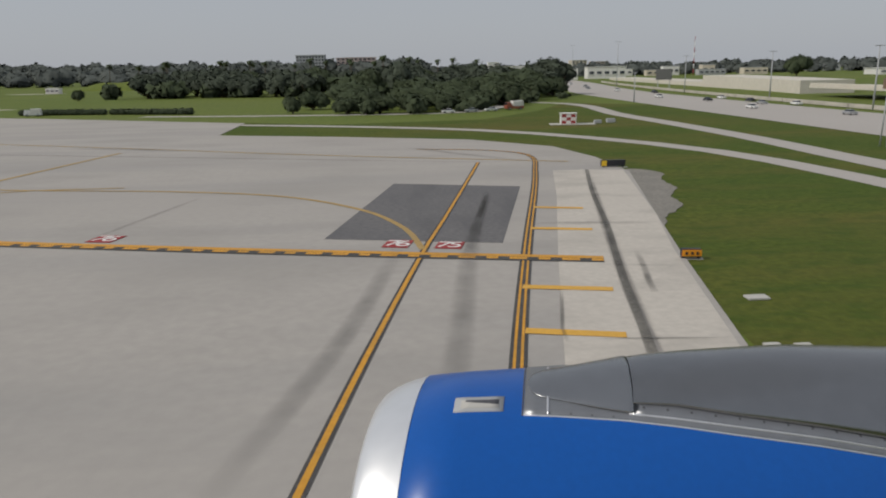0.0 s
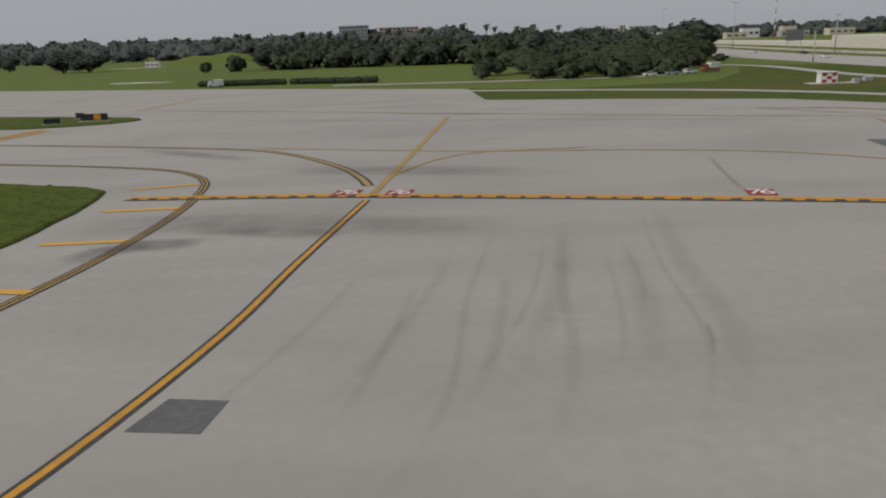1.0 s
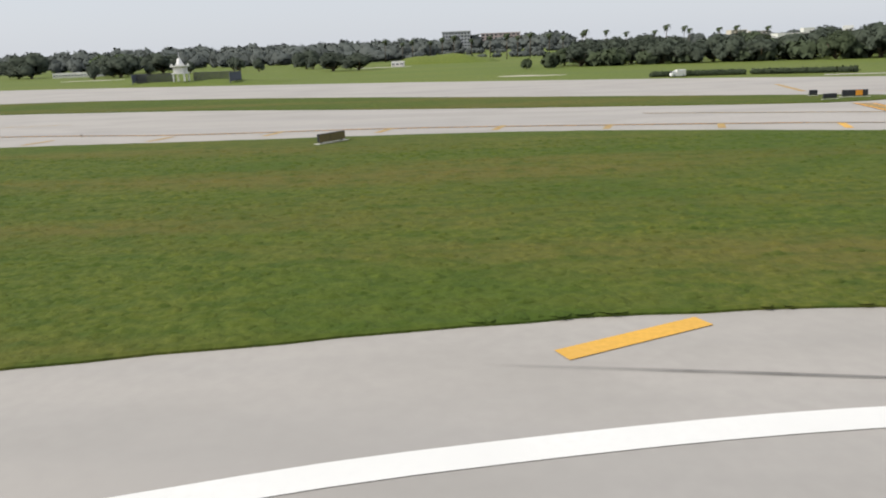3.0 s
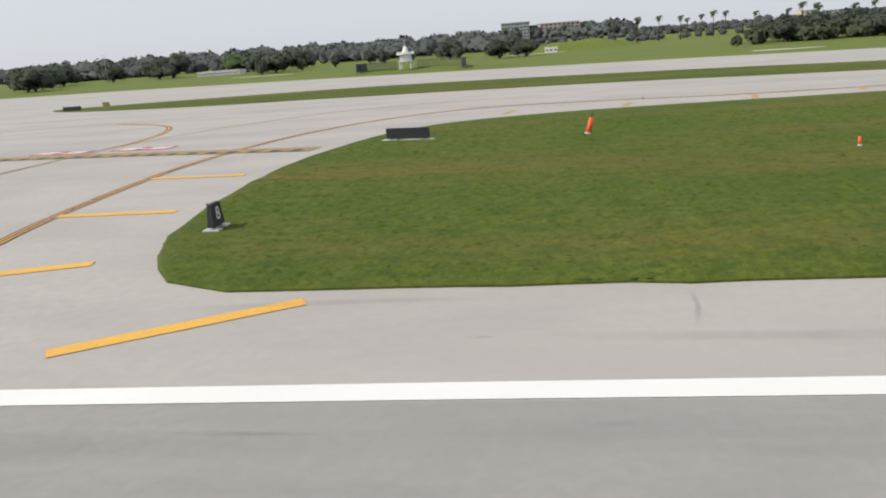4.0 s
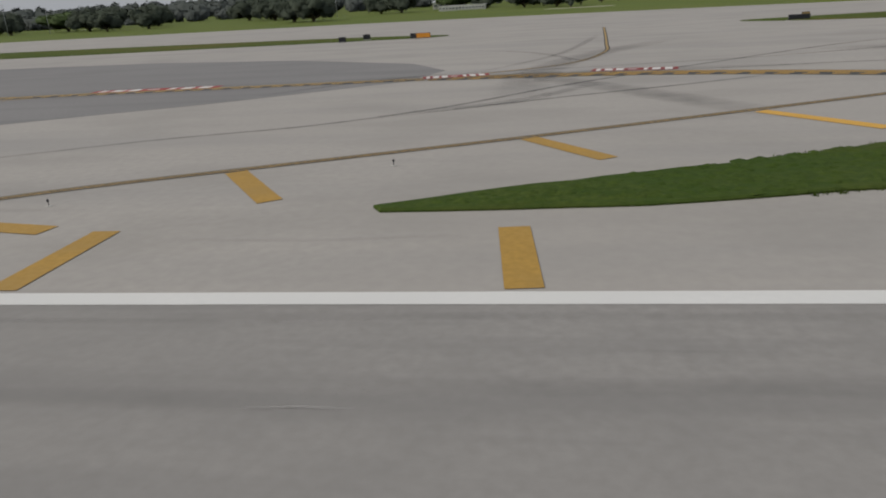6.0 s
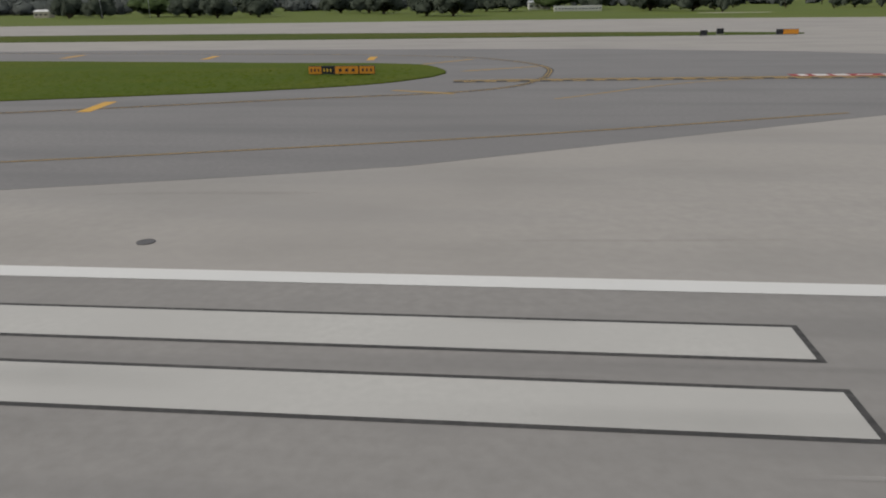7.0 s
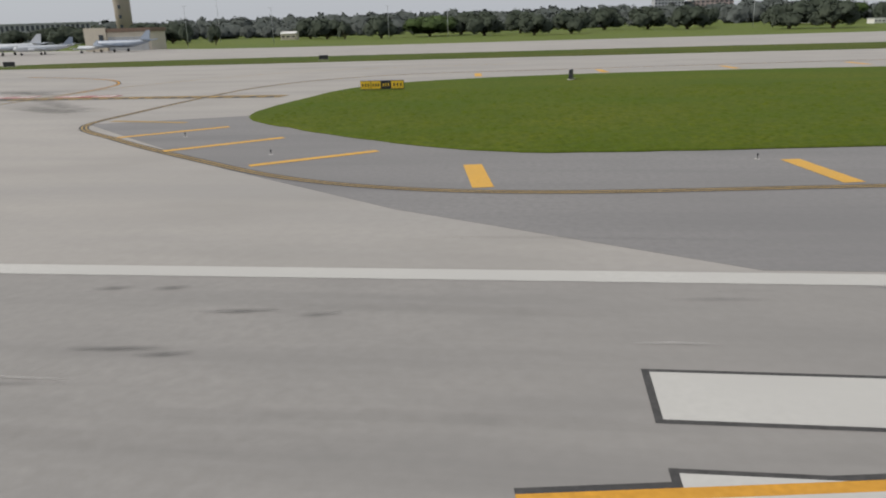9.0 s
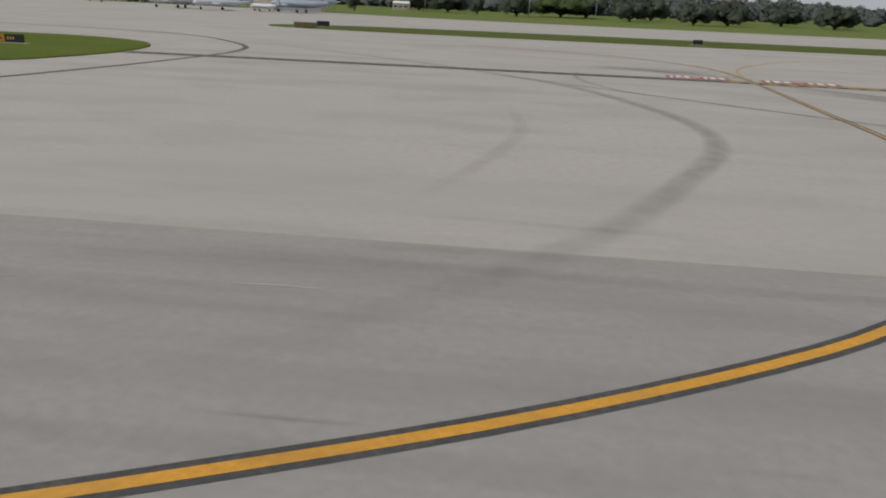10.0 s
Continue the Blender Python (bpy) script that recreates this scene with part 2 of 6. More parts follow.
PANEL_BLUE = mat("dark_blue_grey_panel", (0.075, 0.085, 0.12), 0.7, vary=0.15, scale=2, fine=5)
WALL_GREY = mat("grey_wall", (0.40, 0.41, 0.42), 0.8, vary=0.08, scale=6, fine=3)
WALL_BEIGE = mat("beige_wall", (0.60, 0.54, 0.44), 0.85, vary=0.08, scale=5, fine=3)
WALL_PINK = mat("pink_beige_wall", (0.50, 0.40, 0.36), 0.85, vary=0.08, scale=20, fine=1)
CREAM = mat("cream_concrete", (0.60, 0.56, 0.49), 0.85, vary=0.08, scale=6, fine=2)
GLASS = mat("window_glass", (0.05, 0.06, 0.075), 0.12, vary=0.2, spec=0.6)
ROOF_BROWN = mat("brown_roof", (0.22, 0.15, 0.11), 0.85, vary=0.15, scale=3, fine=4)
TOWER_TAN = mat("tan_concrete", (0.36, 0.31, 0.26), 0.85, vary=0.08, scale=4, fine=3)
PLANE_WHITE = mat("white_aircraft_paint", (0.56, 0.58, 0.61), 0.4, vary=0.08)
PLANE_BLUE = mat("blue_grey_aircraft_paint", (0.30, 0.345, 0.42), 0.45, vary=0.12)
HEDGE = mat("dark_hedge", (0.035, 0.05, 0.02), 0.9, vary=0.4, scale=0.8, fine=5)
TYRE = mat("tyre_rubber", (0.02, 0.02, 0.02), 0.85, vary=0.2)


# ---- mesh helpers ----
def mesh_ob(name, bm, material, parent=None):
    me = bpy.data.meshes.new(name)
    bm.normal_update()
    bm.to_mesh(me)
    bm.free()
    for m in material if isinstance(material, (list, tuple)) else [material]:
        me.materials.append(m)
    ob = new(name, me)
    if parent is not None:
        ob.parent = parent
    return ob


def part(name, bm, material, parent, label=""):
    return tagged(mesh_ob(name, bm, material, parent), label)


def thing(name, m, label, category, group=""):
    ob = new(name)
    ob.matrix_world = m
    ob.empty_display_size = 0.3
    return tagged(ob, label, category, group)


def box(sx, sy, sz, at=(0, 0, 0), bevel=0.0, taper=1.0, bm=None, rz=0.0):
    """A box on its base centre; taper narrows the top."""
    own = bmesh.new()
    bmesh.ops.create_cube(own, size=1)
    for v in own.verts:
        k = taper if v.co.z > 0 else 1
        v.co = Vector((v.co.x * sx * k, v.co.y * sy * k, (v.co.z + 0.5) * sz))
    if bevel:
        bmesh.ops.bevel(own, geom=own.edges[:], offset=bevel, segments=2, affect="EDGES")
    bmesh.ops.transform(own, matrix=Matrix.Translation(at) @ Matrix.Rotation(rz, 4, "Z"), verts=own.verts)
    return merge(bm, own)


def merge(bm, own):
    if bm is None:
        return own
    me = bpy.data.meshes.new("tmp")
    own.to_mesh(me)
    own.free()
    bm.from_mesh(me)
    bpy.data.meshes.remove(me)
    return bm


def tube(points, radii, sides=10, bm=None, cap=True):
    """A round bar along points with a radius at each."""
    own = bmesh.new()
    pts = [Vector(p) for p in points]
    rings = []
    for i, p in enumerate(pts):
        d = (pts[min(i + 1, len(pts) - 1)] - pts[max(i - 1, 0)]).normalized()
        q = d.to_track_quat("Z", "Y")
        r = radii[i] if isinstance(radii, (list, tuple)) else radii
        rings.append([own.verts.new(p + q @ Vector((r * math.cos(a), r * math.sin(a), 0))) for a in (2 * math.pi * k / sides for k in range(sides))])
    for a, b in zip(rings, rings[1:]):
        for k in range(sides):
            f = own.faces.new((a[k], a[(k + 1) % sides], b[(k + 1) % sides], b[k]))
            f.smooth = True
    if cap:
        own.faces.new(rings[0][::-1])
        own.faces.new(rings[-1])
    return merge(bm, own)


def curve_through(pts, step=0.8, closed=False):
    """Points along a smooth curve through the given ones."""
    p = [Vector((*q, 0)) if len(q) == 2 else Vector(q) for q in pts]
    n, out = len(p), []
    for i in range(n if closed else n - 1):
        a, b = p[i], p[(i + 1) % n]
        before = p[(i - 1) % n] if closed or i else a + (a - b)
        after = p[(i + 2) % n] if closed or i + 2 < n else b + (b - a)
        length = (b - a).length
        ta = (b - before) * length / max((b - before).length, 1e-6)
        tb = (after - a) * length / max((after - a).length, 1e-6)
        k = max(1, int(length / step))
        for j in range(k):
            u = j / k
            out.append(a * (2 * u**3 - 3 * u**2 + 1) + ta * (u**3 - 2 * u**2 + u) + b * (3 * u**2 - 2 * u**3) + tb * (u**3 - u**2))
    if not closed:
        out.append(p[-1])
    return out


def slab(name, outline, low, high, material, step=1.5, rough=0.0, rim=0.0, smooth=True, seed=1):
    """A flat piece of ground with a curved outline, an upright edge and, if rim is given, a rounded one."""
    rng = random.Random(seed)
    pts = curve_through(outline, step, True) if smooth else [Vector((*p, 0)) for p in outline]
    if sum(a.x * b.y - b.x * a.y for a, b in zip(pts, pts[1:] + pts[:1])) < 0:
        pts.reverse()
    pts = [p + Vector((rng.uniform(-rough, rough), rng.uniform(-rough, rough), 0)) for p in pts]
    bm = bmesh.new()
    n = len(pts)
    rings = [[bm.verts.new((p.x, p.y, low)) for p in pts], [bm.verts.new((p.x, p.y, high - rim)) for p in pts]]
    if rim:
        inner = []
        for i, p in enumerate(pts):
            d = (pts[(i + 1) % n] - pts[i - 1]).normalized()
            q = p + Vector((-d.y, d.x, 0)) * rim * 2
            inner.append(bm.verts.new((q.x, q.y, high)))
        rings.append(inner)
    for a, b in zip(rings, rings[1:]):
        for i in range(n):
            bm.faces.new((a[i], a[(i + 1) % n], b[(i + 1) % n], b[i]))
    bm.faces.new(rings[-1])
    return mesh_ob(name, bm, material)


def ribbon(pts, width, z, bm=None, step=0.6, smooth=True, start=0.0, dash=None):
    """A painted strip along a curve. dash: (on, off) lengths."""
    p = curve_through(pts, step) if smooth else [Vector((*q, 0)) for q in pts]
    own = bmesh.new() if bm is None else bm
    row, run = None, start
    for i, q in enumerate(p):
        d = (p[min(i + 1, len(p) - 1)] - p[max(i - 1, 0)]).normalized()
        s = Vector((-d.y, d.x, 0)) * width / 2
        now = (own.verts.new((q.x + s.x, q.y + s.y, z)), own.verts.new((q.x - s.x, q.y - s.y, z)))
        if row:
            run += (p[i] - p[i - 1]).length
            if dash is None or run % (dash[0] + dash[1]) < dash[0]:
                own.faces.new((row[0], row[1], now[1], now[0]))
        row = now
    return own


def offset(pts, d):
    p = curve_through(pts, 0.7)
    out = []
    for i, q in enumerate(p):
        t = (p[min(i + 1, len(p) - 1)] - p[max(i - 1, 0)]).normalized()
        out.append((q.x - t.y * d, q.y + t.x * d))
    return out


def lettering(text, size, material, parent, m, name="lettering"):
    cu = bpy.data.curves.new("text", "FONT")
    cu.body, cu.size, cu.align_x, cu.align_y, cu.extrude = text, size, "CENTER", "CENTER", 0.002
    tmp = bpy.data.objects.new("text", cu)
    scene.collection.objects.link(tmp)
    me = bpy.data.meshes.new_from_object(tmp.evaluated_get(bpy.context.evaluated_depsgraph_get()))
    bpy.data.objects.remove(tmp)
    me.materials.clear()
    me.materials.append(material)
    ob = new(name, me)
    ob.parent = parent
    ob.matrix_basis = m
    return ob


# ---- ground and pavements ----
def ground():
    bm = bmesh.new()
    xs = [-3600, -1500, -700, -420, -300, -200, -100, 0, 100, 200, 400, 900, 2000, 3600]
    ys = [-3600, -1200, -300, -60, 0, 60, 120, 180, 260, 400, 700, 1400, 3600]
    grid = [[bm.verts.new((x, y, -0.03)) for x in xs] for y in ys]
    for a, b in zip(grid, grid[1:]):
        for i in range(len(xs) - 1):
            bm.faces.new((a[i], a[i + 1], b[i + 1], b[i]))
    tagged(mesh_ob("ground", bm, FIELD), "flat green field grass reaching the horizon", "ground", kind="structure")


ground()
APRON = [(-420, -45), (61.5, -45), (62.5, 5), (64.0, 21.3), (65.0, 26), (67.3, 36), (67.3, 40), (66.6, 44), (63.5, 48), (57, 51.3), (50.6, 54), (50.2, 63.5),
         (31, 75.5), (4, 89), (-18, 98), (-45, 108), (-75, 117), (-100, 121), (-140, 124), (-195, 128), (-228, 136), (-250, 150), (-330, 172), (-420, 190)]
tagged(slab("pavement", APRON, -0.028, 0.0, CONCRETE, smooth=False), "light grey worn concrete taxiways and apron", "pavement", kind="structure")
RUN = [(-420, -40), (17, -40), (17, 13.1), (-420, 13.1)]
tagged(slab("runway", RUN, 0.0, 0.004, RUNWAY, smooth=False), "grey grooved runway concrete with dark rubber streaks", "runway", kind="structure")
ANGLED = [(-74.5, 40), (-76.7, 44.4), (-85, 50.6), (-96, 54.5), (-122, 57.8), (-143, 58.6), (-144, 45), (-165, 36), (-179, 31.6), (-184.6, 29.6), (-175.4, 20.7),
          (-170.5, 16.8), (-165, 13.58), (-130, 13.58), (-124.5, 14.6), (-117.7, 15.75), (-110.8, 17.3), (-106.4, 18.6), (-103.4, 19.6), (-92.7, 25.6), (-82, 31.4), (-75.6, 36)]
tagged(slab("taxiway_asphalt", ANGLED, 0.0, 0.004, ASPHALT, smooth=False), "grey asphalt of an angled taxiway", "pavement", kind="structure")
tagged(slab("pavement_patch", [(59.91, 34.81), (63.43, 33.62), (61.93, 26.9), (58.5, 27.75)], 0.0, 0.004, PATCH, smooth=False), "dark grey rectangular asphalt patch in the concrete", "pavement", kind="structure")
tagged(slab("shoulder", [(62.6, 19), (62.95, 21.2), (63.45, 24), (63.95, 26.6), (65.1, 32), (65.9, 36.7), (67.2, 36.3), (65.7, 29.1), (64.9, 26), (63.9, 21.3), (63.4, 17)], 0.0, 0.005, SHOULDER, smooth=False), "pale stained concrete shoulder beside the grass", "pavement", kind="structure")
tagged(slab("concrete_strip", [(61.75, 21.0), (62.77, 25.9), (64.1, 32.0), (65.0, 36.6), (66.0, 36.6), (65.05, 32.0), (64.2, 28.0), (63.7, 25.76), (63.25, 23.74), (62.93, 22.05), (62.7, 21.0), (62.5, 19.5), (61.4, 19.5)], 0.0, 0.0045, SHOULDER, smooth=False), "pale concrete strip beside the taxi line", "pavement", kind="structure")
GRAVEL = mat("grey_gravel", (0.25, 0.235, 0.205), 0.95, vary=0.35, scale=0.8, fine=14, tint=(0.31, 0.285, 0.25), bump=0.03)
tagged(slab("gravel_patch", [(67.3, 36.6), (68.2, 35.8), (67.7, 34.2), (67.5, 32.6), (66.9, 31.4), (66.8, 30.4), (65.9, 29.0), (65.2, 27.4), (65.0, 27.2), (65.7, 30.5), (66.6, 34)], -0.03, -0.012, GRAVEL, step=0.25, rough=0.06), "grey gravel worn into the grass edge", "gravel", kind="structure")


def grass_island(outline, seed, turf):
    ob = slab("grass_island", outline, 0.0, 0.062, turf, step=0.7, rough=0.05, rim=0.03, seed=seed)
    return tagged(ob, "mown green grass island with a ragged edge", "grass", group="grass islands", kind="structure")


ISLAND_A = [(37.2, 19.75), (34, 19.9), (30, 20.05), (26, 20.1), (20, 19.75), (15, 19.5), (10, 18.6), (5, 17.3), (0, 16.35), (-6.3, 16.22), (-12.5, 16.45), (-15, 16.5), (-16.2, 17.1), (-17.4, 19.2), (-18, 22.5), (-18.1, 27.8), (-17.3, 32.2), (-16, 35.7),
            (-14, 37.8), (-9, 39.4), (3, 39.6), (12, 39.6), (18.4, 38.7), (30.4, 35.1), (34.5, 33.8), (38.2, 32.4), (39.6, 31.5), (39.95, 28.3), (39.8, 26.1), (39.3, 24), (38.7, 22), (37.8, 20.2)]
ISLAND_B = [(-39.7, 31.7), (-41, 30.7), (-47.6, 28.2), (-52.3, 26.2), (-57.8, 23.8), (-65, 20.2), (-72.8, 17.05), (-70.6, 16.8), (-67, 17.1), (-60.5, 18.8), (-54.4, 20.7), (-48.6, 23), (-44.8, 25.2), (-41, 27.9)]
ISLAND_C = [(-105, 37.4), (-104.8, 40.5), (-107, 43.8), (-114.7, 45.2), (-131, 48), (-150, 49.8), (-160, 50), (-168, 49), (-174.4, 46.7), (-177.6, 43.5), (-178.9, 37.5), (-179, 31.2),
            (-176.3, 27.9), (-172, 24.4), (-169, 22.8), (-165.5, 22.6), (-155, 23.6), (-140, 25.7), (-126.4, 28.2), (-115, 31.2), (-108, 34)]
ISLAND_D = [(-310, 52), (-240, 51), (-233.8, 50.6), (-228.8, 48), (-226.6, 44), (-226.4, 38.5), (-228.5, 33.2), (-240, 29.5), (-310, 27)]
STRIP_A = [(33.6, 50.4), (31.2, 48.4), (27.5, 48.3), (16.3, 50.8), (5, 54), (-6, 57.6), (-23, 60.6), (-40, 63), (-54, 69.8), (-48, 72), (-26, 73.5), (-12, 70.5), (1.4, 65.8), (10.1, 61.5), (25, 55), (31, 52.4)]
STRIP_B = [(-78.3, 70.7), (-82, 73.5), (-92, 76.5), (-123, 82), (-150, 85), (-176, 86), (-205, 87), (-226, 85), (-231.8, 79.6), (-222, 75.5), (-200, 74), (-166, 73), (-120, 70.5), (-98, 70), (-86, 69.8)]
for n, outline in enumerate((ISLAND_A, ISLAND_B, ISLAND_C, ISLAND_D, STRIP_A, STRIP_B)):
    grass_island(outline, n, (GRASS, GRASS_DARK, GRASS_LIGHT, GRASS_LIGHT, GRASS, GRASS)[n])

VERGE = [(60, -60), (82, -60), (82, 75), (76, 82), (71, 70), (66, 62), (56, 60.5), (50, 64.5), (49, 56), (57, 50), (66, 45), (64, 20)]
tagged(slab("grass_verge", VERGE, -0.03, -0.026, GRASS, smooth=False), "green roadside grass between pavement and roads", "grass", kind="structure")

# roads east of the apron
def road(pts, width, label, z=-0.022, material=ROAD):
    bm = ribbon(pts, width, z, step=3)
    return tagged(mesh_ob("road", bm, material), label, "road", kind="structure")


road([(47, 63.5), (56.7, 58.8), (64.5, 53.6), (69.2, 47.5), (72.2, 41), (73.2, 34), (73.5, 20), (73, -30)], 1.1, "narrow pale concrete service road")
road([(40, 74.5), (57, 70.5), (66, 71), (73.5, 84), (75.5, 62), (76, 46), (75.6, 35), (76, 10), (76, -40)], 1.3, "pale concrete perimeter road", -0.019)
road([(112, 300), (97, 170), (88, 110), (86.5, 80), (86.2, 55), (86, 20), (86, -80)], 9.0, "wide pale multi-lane highway", -0.016)

# ---- painted markings ----
def marking(name, bm, material, label, group=""):
    return tagged(mesh_ob(name, bm, material), label, "road marking", group, kind="structure")


LAYER = [0]


def layer():
    """Each marking lies a hair above the one before, so that no two share a plane."""
    LAYER[0] += 1
    return LAYER[0] * 0.00001


def centre_line(pts, w=0.14, black=True, worn=False):
    if black:
        marking("line_border", ribbon(pts, w * 2.15, 0.0065 + layer()), BLACK_PAINT, "black border under a yellow taxi line")
    marking("taxi_centreline", ribbon(pts, w, 0.0085 + layer()), WORN_YELLOW if worn else LINE_YELLOW, "curved yellow taxiway centreline with black borders", "taxi lines")


def edge_line(pts, worn=False, w=0.27, paint=None):
    marking("line_border", ribbon(pts, w * 1.22, 0.0065 + layer()), BLACK_PAINT, "black border under a double yellow line")
    for d in (-0.25 * w, 0.25 * w):
        marking("taxi_edge_line", ribbon(offset(pts, d), 0.21 * w, 0.0085 + layer(), smooth=False), paint or (WORN_YELLOW if worn else LINE_YELLOW), "one of two parallel yellow taxiway edge lines", "taxi edge lines")


def stripe(a, b, w=0.48, paint=YELLOW):
    marking("shoulder_stripe", ribbon([a, b], w, 0.0105, smooth=False), paint, "yellow stripe across the taxiway shoulder", "shoulder stripes")


def hold_line(pts, w=0.35, worn=False):
    paint = WORN_YELLOW if worn else LINE_YELLOW
    marking("line_border", ribbon(offset(pts, HOLD_SIDE * w * 0.12), w * 1.12, 0.0115 + layer(), smooth=False), BLACK_PAINT, "black ground of a dashed holding line")
    marking("holding_line", ribbon(offset(pts, -HOLD_SIDE * w * 0.25), w * 0.5, 0.0135, smooth=False), paint, "solid yellow bar of a holding line", "holding lines")
    marking("holding_dashes", ribbon(offset(pts, HOLD_SIDE * w * 0.25), w * 0.4, 0.0135, step=0.1, dash=(0.26, 0.2)), paint, "yellow dashes of a holding line", "holding lines")


HOLD_SIDE = 1


def runway_hold(pts, w, paint=WORN_YELLOW):
    """Two dashed and two solid yellow rows on a black ground, the dashes towards the runway."""
    marking("line_border", ribbon(pts, w * 1.08, 0.0115 + layer()), BLACK_PAINT, "black ground of a runway holding line")
    for u in (-0.37, -0.13):
        marking("holding_line", ribbon(offset(pts, u * w), w * 0.17, 0.0135, smooth=False), paint, "solid yellow row of a runway holding line", "holding lines")
    for u in (0.13, 0.37):
        marking("holding_dashes", ribbon(offset(pts, u * w), w * 0.17, 0.0135, step=0.1, dash=(0.5, 0.38)), paint, "yellow dashes of a runway holding line", "holding lines")


marking("runway_edge_line", ribbon([(21, 16.95), (17, 17.0), (12.5, 16.2), (8, 14.9), (-2, 13.5), (-12, 13.3), (-40, 13.28), (-109.6, 13.28)], 0.36, 0.0085), WHITE_PAINT, "broad white runway edge line")
marking("runway_edge_line", ribbon([(-109.6, 13.26), (-150, 13.26), (-199.8, 13.22)], 0.42, 0.0085), FADED_WHITE, "broad faded white runway edge line")


def runway_bar(x0, x1, y0, y1):
    marking("bar_border", ribbon([(x0, (y0 + y1) / 2), (x1, (y0 + y1) / 2)], abs(y1 - y0) + 0.12, 0.0075, smooth=False), BLACK_PAINT, "black outline of a runway bar")
    s = 0.07 if x1 > x0 else -0.07
    marking("runway_bar", ribbon([(x0 + s, (y0 + y1) / 2), (x1 - s, (y0 + y1) / 2)], abs(y1 - y0), 0.0088, smooth=False), FADED_WHITE, "faded white runway bar with a black outline", "runway bars")


for y0, y1 in ((12.3, 11.65), (11.1, 10.45), (9.9, 9.25)):
    runway_bar(-25.0, -34.2, y0, y1)
for y0, y1 in ((12.2, 11.5), (10.9, 10.2)):
    runway_bar(-98.2, -107.65, y0, y1)
for y0, y1 in ((10.55, 9.68), (8.92, 8.05)):
    runway_bar(-157.5, -166.9, y0, y1)

centre_line([(58.9, 17.5), (59.5, 21.3), (60.4, 26.4), (61.1, 29.9), (62.9, 39.2)], 0.065)
edge_line([(60.9, 19), (61.2, 20.9), (62.2, 25.9), (64.5, 37), (65, 41.2), (63.8, 43), (60.9, 44.2)], w=0.17)
centre_line([(42, 38.2), (48.3, 35.8), (53.6, 34.5), (56.9, 33.1), (59.1, 30.8), (60.1, 28.5), (60.4, 26.6)], 0.13, False, True)
centre_line([(43.2, 16.5), (44.2, 19.3), (44.9, 22.1), (45.3, 24.8), (46.05, 29.3)], 0.085)
centre_line([(46.15, 30.0), (47.1, 36.9), (48.3, 45.8)], 0.17, False, True)
centre_line([(32.7, 55.5), (40, 51.9), (47.9, 47.8), (57.2, 42.8), (66.0, 38.8)], 0.14, False, True)
centre_line([(45.98, 30.9), (45.8, 31.7), (45, 33.8), (42.9, 36.9), (40.8, 38.4), (31.3, 42.2), (20, 45.8)], 0.13, True, True)
centre_line([(46.2, 30.2), (46.6, 32.4), (48.5, 35.2), (52, 35.5)], 0.12, False, True)
edge_line([(39.6, 18.5), (41.1, 21.7), (41.6, 23.4), (42, 25.6), (42.2, 28.2), (42.1, 30.6), (41.6, 32.8), (39.8, 34.7), (33.5, 37.2), (25, 39.8)], True, 0.19, OLD_YELLOW)
edge_line([(25, 39.8), (18, 41.2), (9, 42.6), (-1, 42.8), (-8, 44.2), (-13.5, 44.4), (-17.6, 41.6), (-20.1, 37.7),
           (-21.3, 33.9), (-22, 29), (-21.8, 23), (-21.3, 19.7), (-20.6, 17.4), (-19.4, 15.6), (-17.5, 14.6)])
hold_line([(63.46, 25.45), (58, 26.75), (46.2, 29.75), (40.57, 30.59)])
centre_line([(-26.1, 12.42), (-27.4, 13.8), (-28.7, 16.4), (-29.4, 19), (-29.5, 22.4)], 0.125)
centre_line([(-29.5, 22.4), (-29.3, 27.9), (-28.8, 34), (-28.4, 38)], 0.11, True, True)
centre_line([(-28.4, 38), (-29, 42), (-31, 46), (-36, 49.8)], 0.13)
centre_line([(-34.2, 11.7), (-32.6, 13.3), (-31.7, 14.4), (-30.7, 15.9), (-30.05, 17.4), (-29.65, 19.0), (-29.5, 20.6)], 0.10)
centre_line([(-28.6, 35.4), (-27.6, 39.5), (-25, 44.2), (-20.4, 48.6), (-10, 50.2)], 0.12, False, True)
runway_hold([(-18.25, 32.08), (-28.47, 34.07), (-35, 34.9)], 0.95)
edge_line([(-65.2, 13.75), (-62.1, 14.4), (-57.5, 16), (-51.5, 18.1), (-46.2, 20.9), (-40.8, 24), (-38.7, 26), (-36.5, 28.6), (-35, 31.8), (-34.9, 34.6), (-36.2, 36.4), (-40, 36.6), (-43.5, 35.4)], True)
edge_line([(-43.5, 35.4), (-47.0, 34.3), (-49.3, 33.6), (-51.5, 32.3), (-53.6, 31.0), (-56.4, 29.7), (-58.9, 28.5), (-64.6, 25.7), (-70.4, 22.9), (-76, 20.4), (-79.1, 19), (-81, 17.8), (-81.7, 16.5), (-81.4, 15.2), (-80, 14), (-78, 13.5)], True)
runway_hold([(-52.2, 28.3), (-58.7, 32.3), (-66, 35.3), (-74.7, 36.6)], 1.3, OLD_YELLOW)
centre_line([(-64.9, 72), (-66.3, 52), (-66.9, 46), (-69.1, 40.4), (-73.9, 37)], 0.12, True, True)
centre_line([(-84, 36.4), (-93.3, 35.4), (-100, 30)], 0.12, False, True)
centre_line([(-92, 26.8), (-101, 23.2), (-109.4, 20.57), (-115.9, 18.8), (-121, 17.55), (-126, 16.45)], 0.08, True, True)
centre_line([(-126, 16.45), (-130, 15.5), (-134, 14.55), (-138.8, 13.6)], 0.11)
